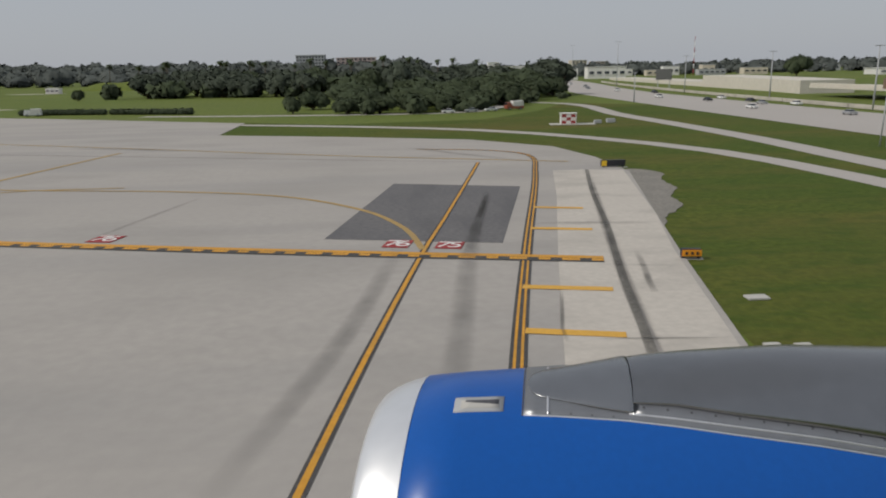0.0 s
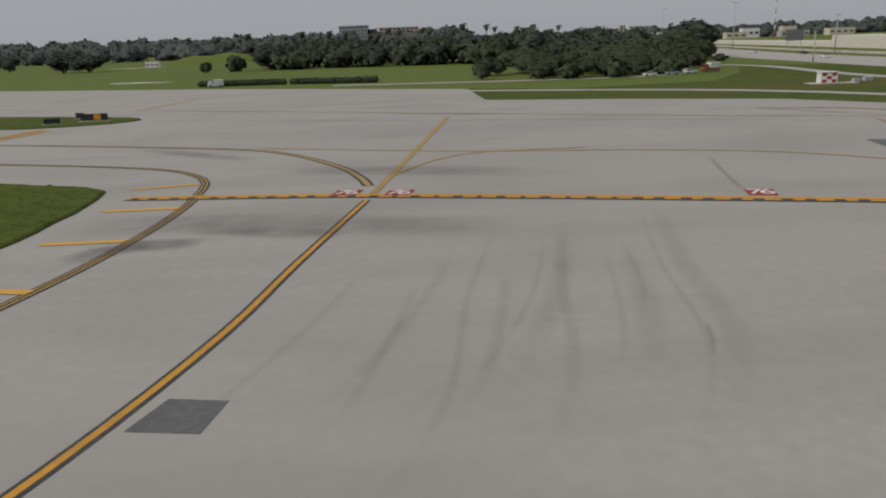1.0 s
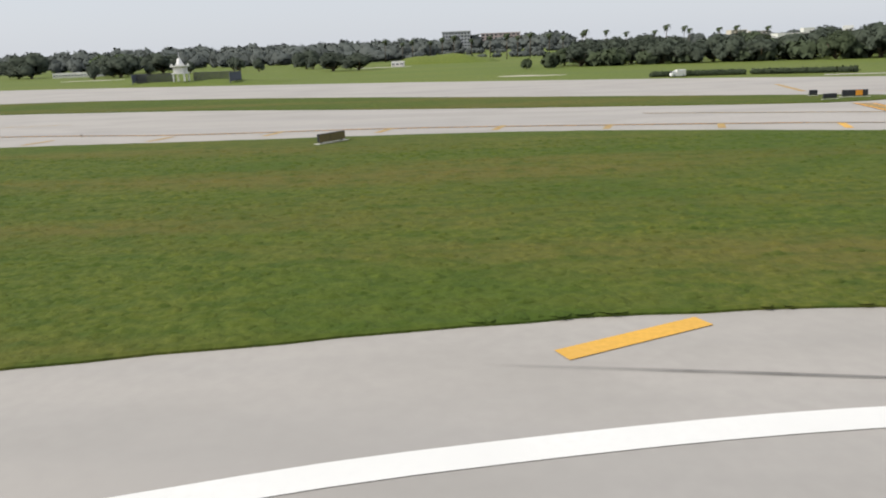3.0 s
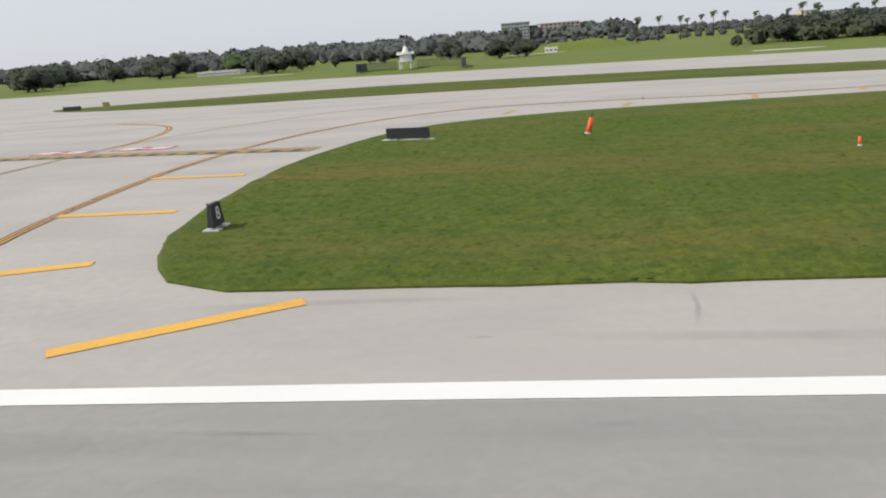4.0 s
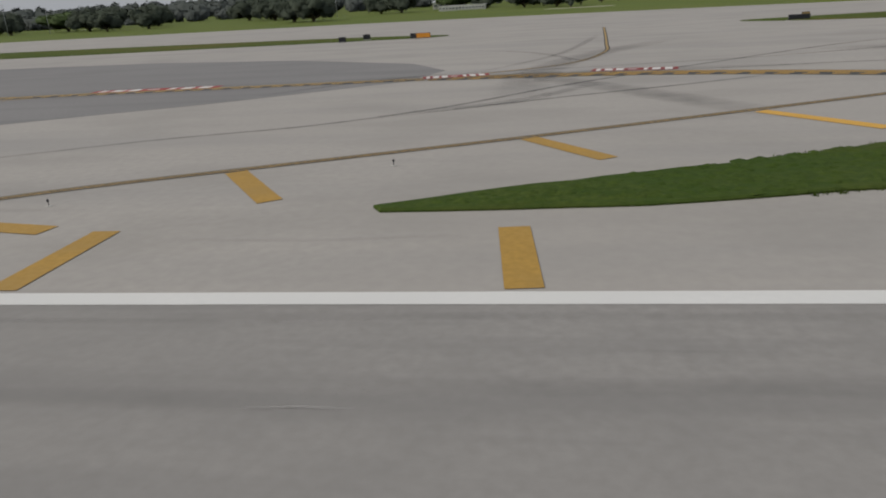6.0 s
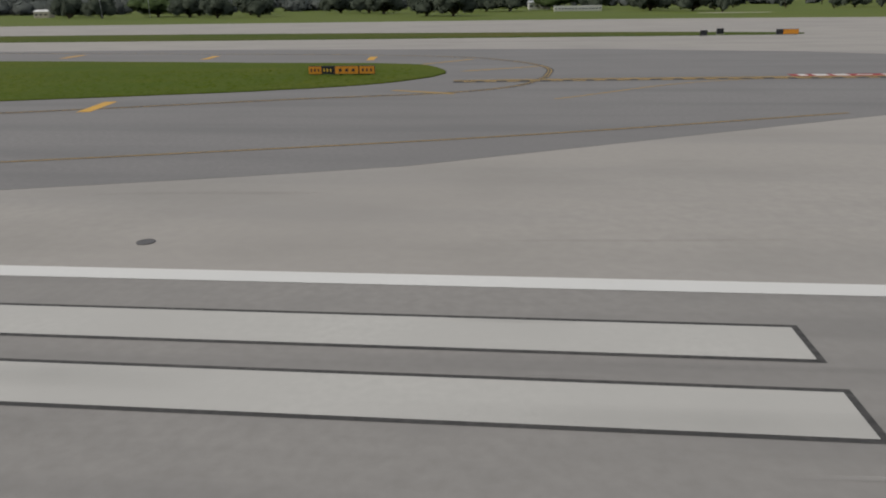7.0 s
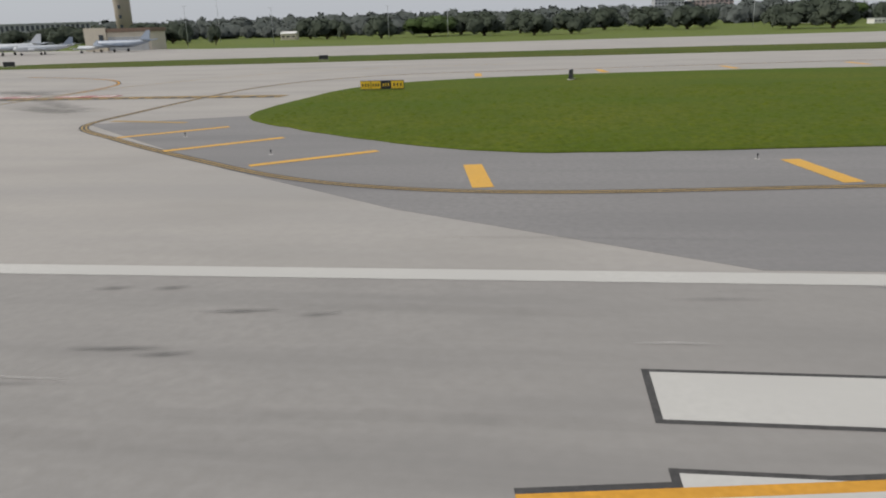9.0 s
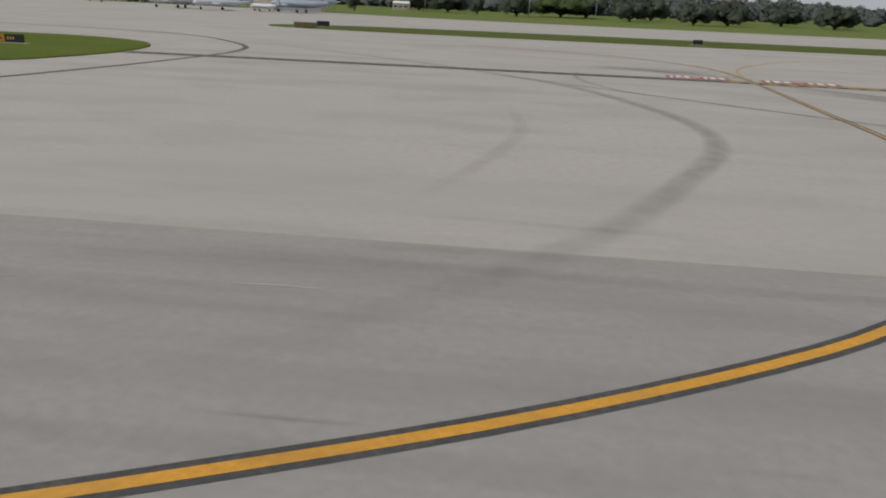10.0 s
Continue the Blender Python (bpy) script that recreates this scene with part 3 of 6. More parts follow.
centre_line([(-141.8, 12.95), (-146.5, 12), (-155.5, 10.52), (-157.4, 10.2)], 0.15)
centre_line([(-160.9, 9.6), (-162.1, 9.4), (-164.25, 9.07), (-168, 8.5)], 0.13)
edge_line([(-100.1, 37.2), (-101.3, 33.9), (-103.6, 31.9), (-108.5, 30.3), (-118.8, 26.6), (-131.2, 23.6), (-145, 21), (-155, 19.4), (-163, 18.5), (-168.8, 18.2), (-172.9, 19.3), (-177, 22.2), (-181.5, 26), (-184.4, 29), (-184.8, 33), (-184.6, 41), (-184, 45.3),
           (-181.8, 49.8), (-176.8, 53.4), (-168, 54.6), (-155, 56), (-142, 56.6), (-122, 53.4), (-110, 51), (-104, 48.2), (-101.2, 44.8), (-99.9, 41.2), (-100.1, 37.2)], True)
runway_hold([(-180.5, 39.5), (-188, 40.1), (-196, 40.5)], 1.1)
runway_hold([(-196, 40.5), (-214, 40.7), (-226, 40.8)], 1.0, FADED_YELLOW)
runway_hold([(-74.9, 36.5), (-87, 36.4), (-96, 36.1), (-103.9, 35.6)], 0.9)
edge_line([(-224.6, 26), (-224, 28.3), (-223.4, 31), (-222.5, 35.5), (-221.8, 41), (-221.6, 43.5), (-222.3, 47.9), (-225, 52.3), (-229, 56.6), (-235, 59.6), (-250, 62)], True, 0.27, FADED_YELLOW)
centre_line([(-226, 1.2), (-216, 4.4), (-211, 6.3), (-206.5, 8.3), (-204.4, 9.4), (-202.45, 10.6), (-201.4, 11.4), (-200.05, 12.65)])
centre_line([(-199.75, 13.2), (-199, 14.3), (-197.7, 16.9), (-196.4, 19.9), (-195.7, 22.6)])
centre_line([(-195.7, 22.6), (-195.35, 26), (-195.2, 30), (-194.6, 41.3), (-194.6, 44)], 0.13, True, True)
centre_line([(-194.6, 44), (-194.7, 46.5), (-196, 51), (-200, 55.7), (-210, 61)], 0.14)
centre_line([(-184, 6.6), (-186, 7.6), (-187.76, 8.8), (-189.16, 9.98), (-190.4, 11.15), (-191.45, 12.4), (-192.5, 13.85), (-193.55, 15.65), (-194.6, 18.4), (-195.45, 21.6), (-195.75, 23.6)], 0.13)
centre_line([(-194.5, 42.5), (-193.5, 48), (-190.5, 54), (-185.2, 60), (-170, 63)], 0.12, False, True)

STRIPES = [((61.8, 24.0), (63.1, 23.7)), ((61.5, 22.1), (62.7, 21.8)), ((63.2, 30.4), (64.3, 30.1)), ((62.7, 28.1), (63.9, 27.8)),
           ((41.7, 32.1), (40.2, 31.7)), ((42.1, 29.3), (40.5, 29.3)), ((42.0, 26.7), (40.5, 26.7)), ((41.7, 24.0), (40.1, 24.3)), ((40.9, 21.6), (39.5, 21.7)), ((39.5, 19.35), (38.6, 19.9)), ((37.8, 19.4), (37.25, 19.0)), ((31.2, 19.75), (29.85, 18.95))]
for a, b in STRIPES:
    stripe(a, b, 0.2)
for a, b in [((21.0, 17.3), (22.6, 18.4)), ((13.9, 18.33), (15.65, 19.3)), ((-4.7, 14.6), (-2.6, 15.9)), ((-16.4, 14.4), (-13.7, 16.0)), ((-20.96, 17.5), (-18.2, 18.3)), ((-21.67, 22.5), (-18.7, 22.4)), ((-21.93, 27.4), (-18.9, 27.1))]:
    stripe(a, b, 0.3)
for a, b in [((-46.0, 20.9), (-47.2, 22.5)), ((-40.7, 23.9), (-42.5, 25.1)), ((-40.5, 33.4), (-41.8, 36.0)), ((-57.8, 15.9), (-58.9, 18.0)), ((-51.5, 18.2), (-53.1, 20.2)), ((-62.7, 22.6), (-64.6, 25.4)), 
             ((-63.8, 14.0), (-64.4, 16.4)), ((-70.3, 13.55), (-70.5, 15.9)), ((-76.9, 13.55), (-76.9, 16.0)), ((-76.4, 20.0), (-74.8, 17.6)), ((-70.4, 22.7), (-68.8, 20.3)), ((-81.3, 16.8), (-78.0, 16.1))]:
    stripe(a, b, 0.46, OLD_YELLOW if a[0] < -68 else YELLOW)
stripe((-57.2, 25.4), (-58.8, 28.0), 0.46, DULL_YELLOW)
for x, y in [(25.8, 38.7), (21.8, 39.9), (17.7, 40.8), (13.4, 41.7), (8.6, 42.1), (3.8, 42.2), (32.8, 35.7), (-0.9, 41.5), (-6.4, 41.6), (-11.7, 41.4)]:
    stripe((x - 0.25, y - 1.0), (x + 0.15, y + 0.6), 0.28, WORN_YELLOW if x < 24 else YELLOW)
for x, y in [(-115.05, 28.41), (-121.34, 26.84), (-127.77, 25.4), (-134.41, 24.12), (-141.1, 23.02), (-147.95, 21.89), (-154.94, 20.93), (-162.02, 20.19), (-169.18, 19.82)]:
    stripe((x + 0.15, y - 1.25), (x - 0.3, y + 1.25), 0.44)
stripe((-37.6, 27.7), (-39.2, 29.5), 0.3, WORN_YELLOW)
for a, b in [((-103.9, 40.0), (-100.4, 42.2)), ((-105.9, 32.6), (-103.5, 31.5)), ((-106.3, 43.9), (-103.9, 47.1)), ((-184.2, 30.5), (-180.8, 29.7))]:
    stripe(a, b, 0.3, WORN_YELLOW)
for a, b in [((-174.97, 21.1), (-172.2, 23.1)), ((-178.4, 23.4), (-175.7, 25.7)), ((-181.4, 26.1), (-178.6, 28.4))]:
    stripe(a, b, 0.3)
for x, y in [(-109.8, 48.3), (-120.3, 50.1), (-130.6, 52.1), (-140.9, 53.8), (-148.6, 53.8), (-156.4, 53.0), (-164.2, 52.3), (-171.9, 51.3)]:
    stripe((x + 0.1, y - 1.4), (x - 0.2, y + 1.4), 0.44)
# ladder marking across the parallel taxiway
marking("ladder_ground", ribbon([(29.15, 37.5), (30.45, 47.2)], 0.5, 0.008, smooth=False), WORN_YELLOW, "worn yellow ground of a ladder marking")
for a, b in [((28.85, 37.6), (30.1, 47.4)), ((29.45, 37.45), (30.75, 47.0))]:
    marking("line_border", ribbon([a, b], 0.28, 0.0075, smooth=False), BLACK_PAINT, "black border of a ladder marking")
    marking("ladder_line", ribbon([a, b], 0.19, 0.0095, smooth=False), LINE_YELLOW, "yellow side line of a ladder marking")
marking("ladder_bars", ribbon([(29.15, 37.5), (30.45, 47.2)], 0.5, 0.0085, step=0.1, dash=(0.22, 0.5)), BLACK_PAINT, "black bars of a ladder marking")

# ---- far woods and trees ----
class Foliage:
    """Many small leaf clumps round lumpy cores, gathered into one mesh."""

    def __init__(self, seed):
        self.rng = np.random.default_rng(seed)
        self.verts, self.soft, self.faces, self.count = [], [], [], 0
        ball = bmesh.new()
        bmesh.ops.create_icosphere(ball, subdivisions=2, radius=1)
        self.ball = np.array([v.co[:] for v in ball.verts])
        self.ball_faces = np.array([[v.index for v in f.verts] for f in ball.faces])
        ball.free()

    def add(self, verts, soft, faces):
        self.verts.append(verts)
        self.soft.append(soft)
        self.faces += (faces + self.count).tolist()
        self.count += len(verts)

    def cloud(self, centre, rx, ry, rz, count, size, core=0.86, even=0.0):
        """Clumps near the shell of an uneven ball, over a closed core that keeps the crown from being seen through."""
        rng, ph = self.rng, self.rng.uniform(0, 6.28, 4)

        def lump(d):
            return 1 + 0.18 * np.sin(4 * d[:, 0] + ph[0]) * np.sin(5 * d[:, 2] + ph[1]) + 0.13 * np.sin(7 * d[:, 1] + ph[2]) + 0.1 * np.sin(9 * d[:, 2] + 6 * d[:, 0] + ph[3])

        scale, up = np.array((rx, ry, rz)), np.array((0, 0, 0.3 + even))
        d = self.ball
        self.add(np.array(centre) + d * scale * (core * lump(d))[:, None], d + up, self.ball_faces)
        d = rng.normal(size=(count, 3))
        d /= np.linalg.norm(d, axis=1)[:, None]
        p = np.array(centre) + d * scale * (rng.uniform(0.84, 1.06, count) * lump(d))[:, None]
        out = d + rng.normal(scale=0.55, size=(count, 3))
        out /= np.linalg.norm(out, axis=1)[:, None]
        side = np.cross(out, rng.normal(size=(count, 3)))
        side /= np.linalg.norm(side, axis=1)[:, None]
        top = np.cross(out, side)
        s = size * rng.uniform(0.5, 1.5, count)[:, None]
        ring = np.stack([p + s * (u * side + v * top + w * out) for u, v, w in ((-0.5, -0.35, 0.1), (0.5, -0.4, -0.1), (0.6, 0.3, 0.08), (-0.45, 0.45, -0.06))], axis=1)
        soft = d * 0.8 + out * (0.14 if even else 0.2) + up
        self.add(ring.reshape(-1, 3), np.repeat(soft, 4, axis=0), np.arange(count * 4).reshape(-1, 4))

    def build(self, name, material, parent=None):
        me = bpy.data.meshes.new(name)
        me.from_pydata(np.concatenate(self.verts).tolist(), [], self.faces)
        soft = np.concatenate(self.soft)
        soft /= np.linalg.norm(soft, axis=1)[:, None]
        me.polygons.foreach_set("use_smooth", [True] * len(me.polygons))
        me.normals_split_custom_set_from_vertices(soft.tolist())
        me.materials.append(material)
        ob = new(name, me)
        if parent is not None:
            ob.parent = parent
        return ob


def tree(height, width, seed, leaf=LEAF, name="tree", label="broad dark green tree on the grass", trunk=0.3):
    rng = random.Random(seed)
    root = thing(name, Matrix(), label, "tree", "trees")
    w, h = width / 2, height
    bm = tube([(0, 0, -0.05), (0.02 * h, 0, h * trunk * 0.6), (0, 0.02 * h, h * trunk), (0.03 * h, 0, h * 0.62)], [0.045 * h, 0.033 * h, 0.028 * h, 0.012 * h], 7)
    for k in range(5):
        a = k * 1.26 + rng.uniform(-0.3, 0.3)
        tube([(0, 0, h * trunk * 0.9), (0.4 * w * math.cos(a), 0.4 * w * math.sin(a), h * (trunk + 0.16)), (0.72 * w * math.cos(a), 0.72 * w * math.sin(a), h * (trunk + 0.36))], [0.02 * h, 0.014 * h, 0.006 * h], 5, bm)
    part("trunk", bm, BARK, root)
    crown = Foliage(seed)
    for k in range(14):
        a, r = k * 2.4 + rng.uniform(-0.3, 0.3), 0.68 * w * math.sqrt((k + 0.4) / 14)
        z = h * (trunk + 0.26 + rng.uniform(-0.13, 0.13) + 0.20 * (1 - r / w))
        size = rng.uniform(0.26, 0.44)
        crown.cloud((r * math.cos(a), r * math.sin(a), z), w * size, w * size, h * size * 0.56, 620, 0.03 * h, 0.94, 0.7)
    crown.build("crown", leaf, root)
    return root


def palm(height, seed):
    rng = random.Random(seed)
    root = thing("palm_tree", Matrix(), "tall thin palm tree with a ragged round crown", "palm tree", "palms")
    part("trunk", tube([(0, 0, -0.05), (0.05, 0, height * 0.5), (0.1, 0.05, height * 0.92)], [0.16, 0.11, 0.09], 6), BARK, root)
    bm = bmesh.new()
    for k in range(16):
        a, lift = k * 2.4, rng.uniform(-0.5, 0.9)
        d, s = Vector((math.cos(a), math.sin(a), 0)), Vector((-math.sin(a), math.cos(a), 0))
        row, top = None, Vector((0.1, 0.05, height * 0.92))
        for j in range(5):
            u = j / 4
            p = top + d * (0.95 * u * height * 0.17) + Vector((0, 0, height * 0.17 * (lift * u - 0.9 * u * u)))
            wd = s * (0.045 * height * math.sin(math.pi * (0.15 + 0.8 * u)))
            now = (bm.verts.new(p + wd + Vector((0, 0, -abs(wd.length) * 0.5))), bm.verts.new(p), bm.verts.new(p - wd + Vector((0, 0, -abs(wd.length) * 0.5))))
            if row:
                bm.faces.new((row[0], row[1], now[1], now[0]))
                bm.faces.new((row[1], row[2], now[2], now[1]))
            row = now
    part("crown", bm, LEAF, root)
    return root


# kinds 1 and 3 wear the leaf colour greyed for haze
KINDS = [tree(6, 7, 1, trunk=0.08), tree(6, 5, 2, LEAF_HAZED, trunk=0.07, label="tree at the edge of the field, haze painted into its leaf colour"), tree(6, 8.5, 3, LEAF_LIGHT, trunk=0.1, label="broad fresh green tree on the grass"), tree(6, 4.4, 4, LEAF_HAZED, trunk=0.06, label="compact tree on the grass, haze painted into its leaf colour"), tree(6, 4.8, 6, trunk=0.04, label="low bushy dark green tree")]
for k in KINDS:
    k.matrix_world = Matrix.Translation((0, 0, 0))
USED = set()


def plant(kind, x, y, height, spread=1.0, turn=None):
    s = height / 6
    m = Matrix.Translation((x, y, -0.03)) @ Matrix.Rotation(turn if turn is not None else x * 1.7 + y, 4, "Z") @ Matrix.Diagonal((s * spread, s * spread, s, 1))
    if kind not in USED:
        USED.add(kind)
        KINDS[kind].matrix_world = m
        return KINDS[kind]
    first = KINDS[kind]
    keep = first.scale.copy()
    first.scale = (1, 1, 1)
    made = copy_thing(first, m)
    first.scale = keep
    return made


# the dark clump east of the field
for kind, x, y, h, s in [(4, 56.5, 72, 2.2, 1.7), (4, 59, 71.5, 2.4, 1.5), (4, 61.5, 72, 2.6, 1.5), (4, 58, 75.5, 3.0, 1.5), (4, 64, 72.6, 2.6, 1.5), (0, 62, 76, 3.4, 1.3), (4, 67, 74.4, 2.9, 1.5), (0, 66, 79, 4.0, 1.2), (4, 70, 79.5, 3.2, 1.4),
                         (0, 70, 85, 4.6, 1.2), (4, 74, 90, 3.8, 1.5), (0, 75, 97, 5.2, 1.2), (4, 78.5, 99, 3.8, 1.3), (0, 62, 83, 4.2, 1.3), (0, 57, 82, 3.8, 1.4), (4, 53, 80, 2.8, 1.5)]:
    plant(kind, x, y, h * 0.78, s * 1.15)
# the wood behind the field
rngw = random.Random(9)
for n in range(56):
    x = 24 + n * 0.98 + rngw.uniform(-1, 1)
    plant(3 if n % 3 else (0, 1, 4)[n // 3 % 3], x, 128 + rngw.uniform(-6, 14) - 0.4 * max(0, x - 30), rngw.uniform(3.2, 5.2), 1.8 if n % 3 else 1.3)
def far_trees(rows):
    for kind, x, y, h, s in rows:
        # from y 140 on, the kinds with haze in their leaf colour
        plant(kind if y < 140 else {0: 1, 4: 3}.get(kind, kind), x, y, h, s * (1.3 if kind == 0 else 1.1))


# bushes across the meadow
far_trees([(4, 52, 74.0, 1.9, 0.9), (4, 17.7, 118, 2.0, 1.0), (4, -17, 151, 4.2, 1.9), (4, -12, 150, 3.8, 2.0), (4, -45, 180, 3.8, 0.9), (4, -38, 172, 3.5, 0.9), (0, -30, 182, 5.0, 1.2), (4, -27, 176, 3.4, 1.0), (4, -64.8, 153, 3.6, 0.9), (0, -67, 168, 5.4, 1.4), (4, -62, 171, 3.6, 0.9)])
# trees west of the beacon
far_trees([(4, -57, 181, 3.4, 0.9), (4, -52, 196, 4.0, 1.0), (0, -74, 178, 5.6, 1.4), (0, -72, 200, 6.0, 1.5), (0, -84, 204, 6.2, 1.4), (2, -92, 216, 6.8, 1.4), (0, -105, 196, 7.6, 1.15), (0, -111, 200, 6.0, 1.4), (0, -115, 154, 6.3, 1.2), (0, -121, 160, 6.0, 1.3), (0, -135, 188, 6.4, 1.3)])
# tall trees behind the parallel taxiway
far_trees([(0, -142, 204, 6.6, 1.4), (1, -128, 206, 6.2, 1.4), (0, -152, 214, 7.0, 1.4), (0, -162, 176, 6.0, 1.3), (0, -170, 172, 5.6, 1.2), (0, -182, 184, 6.6, 1.3), (1, -174, 204, 6.8, 1.4), (0, -190, 208, 7.0, 1.4), (2, -197, 198, 6.4, 1.7), (0, -208, 190, 6.6, 1.1), (4, -217.5, 191, 5.4, 0.8)])
# trees before the hangars
far_trees([(0, -226, 205, 6.4, 1.4), (4, -254, 180, 6.2, 0.75), (4, -244, 174, 5.6, 0.7), (0, -236, 222, 6.8, 1.4), (0, -275, 214, 7.0, 1.4), (0, -290, 226, 7.4, 1.5), (0, -305, 222, 7.0, 1.5), (0, -322, 234, 7.6, 1.5), (4, -334, 240, 6.6, 1.9), (4, -350, 248, 6.6, 1.9)])
plant(0, 158, 190, 6.4, 0.9)
PALM = palm(8, 5)
first = True
for n in range(24):
    x, y = -20 + n * 4.4 + rngw.uniform(-1.5, 1.5), 225 + rngw.uniform(-15, 25)
    s = rngw.uniform(0.72, 0.95)
    m = Matrix.Translation((x, y, 0)) @ Matrix.Diagonal((s, s, s, 1))
    if first:
        PALM.matrix_world, first = m, False
    else:
        keep = PALM.scale.copy()
        PALM.scale = (1, 1, 1)
        copy_thing(PALM, m)
        PALM.scale = keep


def woods(pts, low, high, depth, per_metre, size, seed, label, leaf=LEAF_FAR_HAZED):
    """A far belt of woodland as one mesh of many leaf clumps."""
    rng = random.Random(seed)
    wood = Foliage(seed)
    for p in curve_through(pts, 3):
        h = rng.uniform(low, high) * rng.choice((0.75, 1, 1, 1.12))
        r = rng.uniform(0.3, 0.75) * high
        wood.cloud((p.x + rng.uniform(-3, 3), p.y + rng.uniform(-depth, depth), h * 0.5), r, r, h * 0.5, per_metre, size, 0.98, 1.5)
    return tagged(wood.build("distant_woods" if leaf == LEAF_FAR_HAZED else "undergrowth", leaf), label, "trees", kind="stuff")


# these belts all take the woodland colour with haze painted in
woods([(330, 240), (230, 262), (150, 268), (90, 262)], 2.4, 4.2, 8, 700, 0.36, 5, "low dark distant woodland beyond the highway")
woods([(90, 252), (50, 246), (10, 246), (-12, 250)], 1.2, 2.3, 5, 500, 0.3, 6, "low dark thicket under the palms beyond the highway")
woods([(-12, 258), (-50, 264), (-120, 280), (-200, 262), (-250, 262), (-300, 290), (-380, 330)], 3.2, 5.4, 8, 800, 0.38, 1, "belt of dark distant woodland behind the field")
woods([(420, 330), (300, 440), (60, 440), (-20, 436)], 2.2, 4.0, 14, 400, 0.6, 7, "line of low farther woodland, haze painted into its colour")
woods([(-20, 436), (-80, 430), (-220, 430), (-360, 420), (-520, 380), (-640, 300)], 5, 8, 14, 500, 0.7, 2, "line of farther woodland, haze painted into its colour")
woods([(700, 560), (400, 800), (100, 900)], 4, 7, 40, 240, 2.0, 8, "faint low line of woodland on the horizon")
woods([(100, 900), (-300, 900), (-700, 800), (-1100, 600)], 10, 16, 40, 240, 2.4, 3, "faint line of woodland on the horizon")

woods([(56, 71), (60, 70.6), (66, 72.8), (71, 80), (76, 92)], 0.7, 1.2, 0.8, 120, 0.3, 11, "dark undergrowth below the trees", LEAF)
woods([(24, 121), (50, 117), (76, 106)], 1.5, 2.6, 2, 200, 0.7, 12, "dark undergrowth along the wood", LEAF)


def in_outline(x, y, outline, inset=0.0):
    hit = False
    for (ax, ay), (bx, by) in zip(outline, outline[1:] + outline[:1]):
        if (ay > y) != (by > y) and x < (bx - ax) * (y - ay) / (by - ay) + ax:
            hit = not hit
    return hit


def grass_tufts(outline, y0, depth, x0, x1, count, seed, turf):
    """Low uneven tufts on the mown grass, thinning out away from the runway."""
    rng = random.Random(seed)
    verts, faces = [], []
    while len(faces) < count * 6:
        x, y = rng.uniform(x0, x1), y0 + depth * rng.random() ** 2.0
        reach = rng.uniform(0.05, 0.16)
        if not (in_outline(x, y - reach, outline) and in_outline(x - reach, y, outline) and in_outline(x + reach, y, outline)):
            continue
        h, lean, n = reach * rng.uniform(0.15, 0.42), rng.uniform(0, 6.28), len(verts)
        for k in range(6):
            a, s = k * 1.047 + lean, reach * rng.uniform(0.65, 1.2)
            verts.append((x + s * 1.3 * math.cos(a), y + s * 0.8 * math.sin(a), 0.058))
        verts.append((x + 0.4 * reach * math.cos(lean), y + 0.4 * reach * math.sin(lean), 0.06 + h))
        faces += [(n + k, n + (k + 1) % 6, n + 6) for k in range(6)]
    me = bpy.data.meshes.new("grass")
    me.from_pydata(verts, [], faces)
    me.materials.append(turf)
    me.polygons.foreach_set("use_smooth", [True] * len(faces))
    tagged(new("grass_tufts", me), "low uneven tufts of mown grass", "grass", kind="stuff")


def rim_grass(outline, keep, count, tall, seed, turf):
    """Uncut blades leaning out along the rim of an island."""
    rng = random.Random(seed)
    line = [p for p in curve_through(outline, 0.25, True) if keep(p)]
    verts, faces = [], []
    for _ in range(count):
        p = rng.choice(line)
        x, y = p.x + rng.gauss(0, 0.06), p.y + rng.gauss(0, 0.06)
        top = tall * rng.uniform(0.4, 1.0) * (1.8 if rng.random() < 0.08 else 1)
        for _ in range(6):
            a, n = rng.uniform(0, 6.28), len(verts)
            bx, by = x + rng.gauss(0, 0.04), y + rng.gauss(0, 0.04)
            w, out = 0.014, rng.uniform(0.2, 0.8) * top
            c, d = math.cos(a), math.sin(a)
            verts += [(bx - d * w, by + c * w, 0.0), (bx + d * w, by - c * w, 0.0), (bx + c * out, by + d * out, 0.04 + top * rng.uniform(0.7, 1.0))]
            faces.append((n, n + 1, n + 2))
    me = bpy.data.meshes.new("grass")
    me.from_pydata(verts, [], faces)
    me.materials.append(turf)
    tagged(new("rim_grass", me), "ragged uncut blades along the grass edge", "grass", kind="stuff")


rim_grass(ISLAND_B, lambda p: p.x > -66, 500, 0.04, 32, GRASS_DARK)
grass_tufts(ISLAND_A, 16.4, 20, -18, 40, 24000, 3, GRASS)
grass_tufts(ISLAND_B, 16.9, 14, -73, -40, 2500, 4, GRASS_DARK)
grass_tufts(ISLAND_C, 22.6, 18, -178, -106, 14000, 5, GRASS_LIGHT)


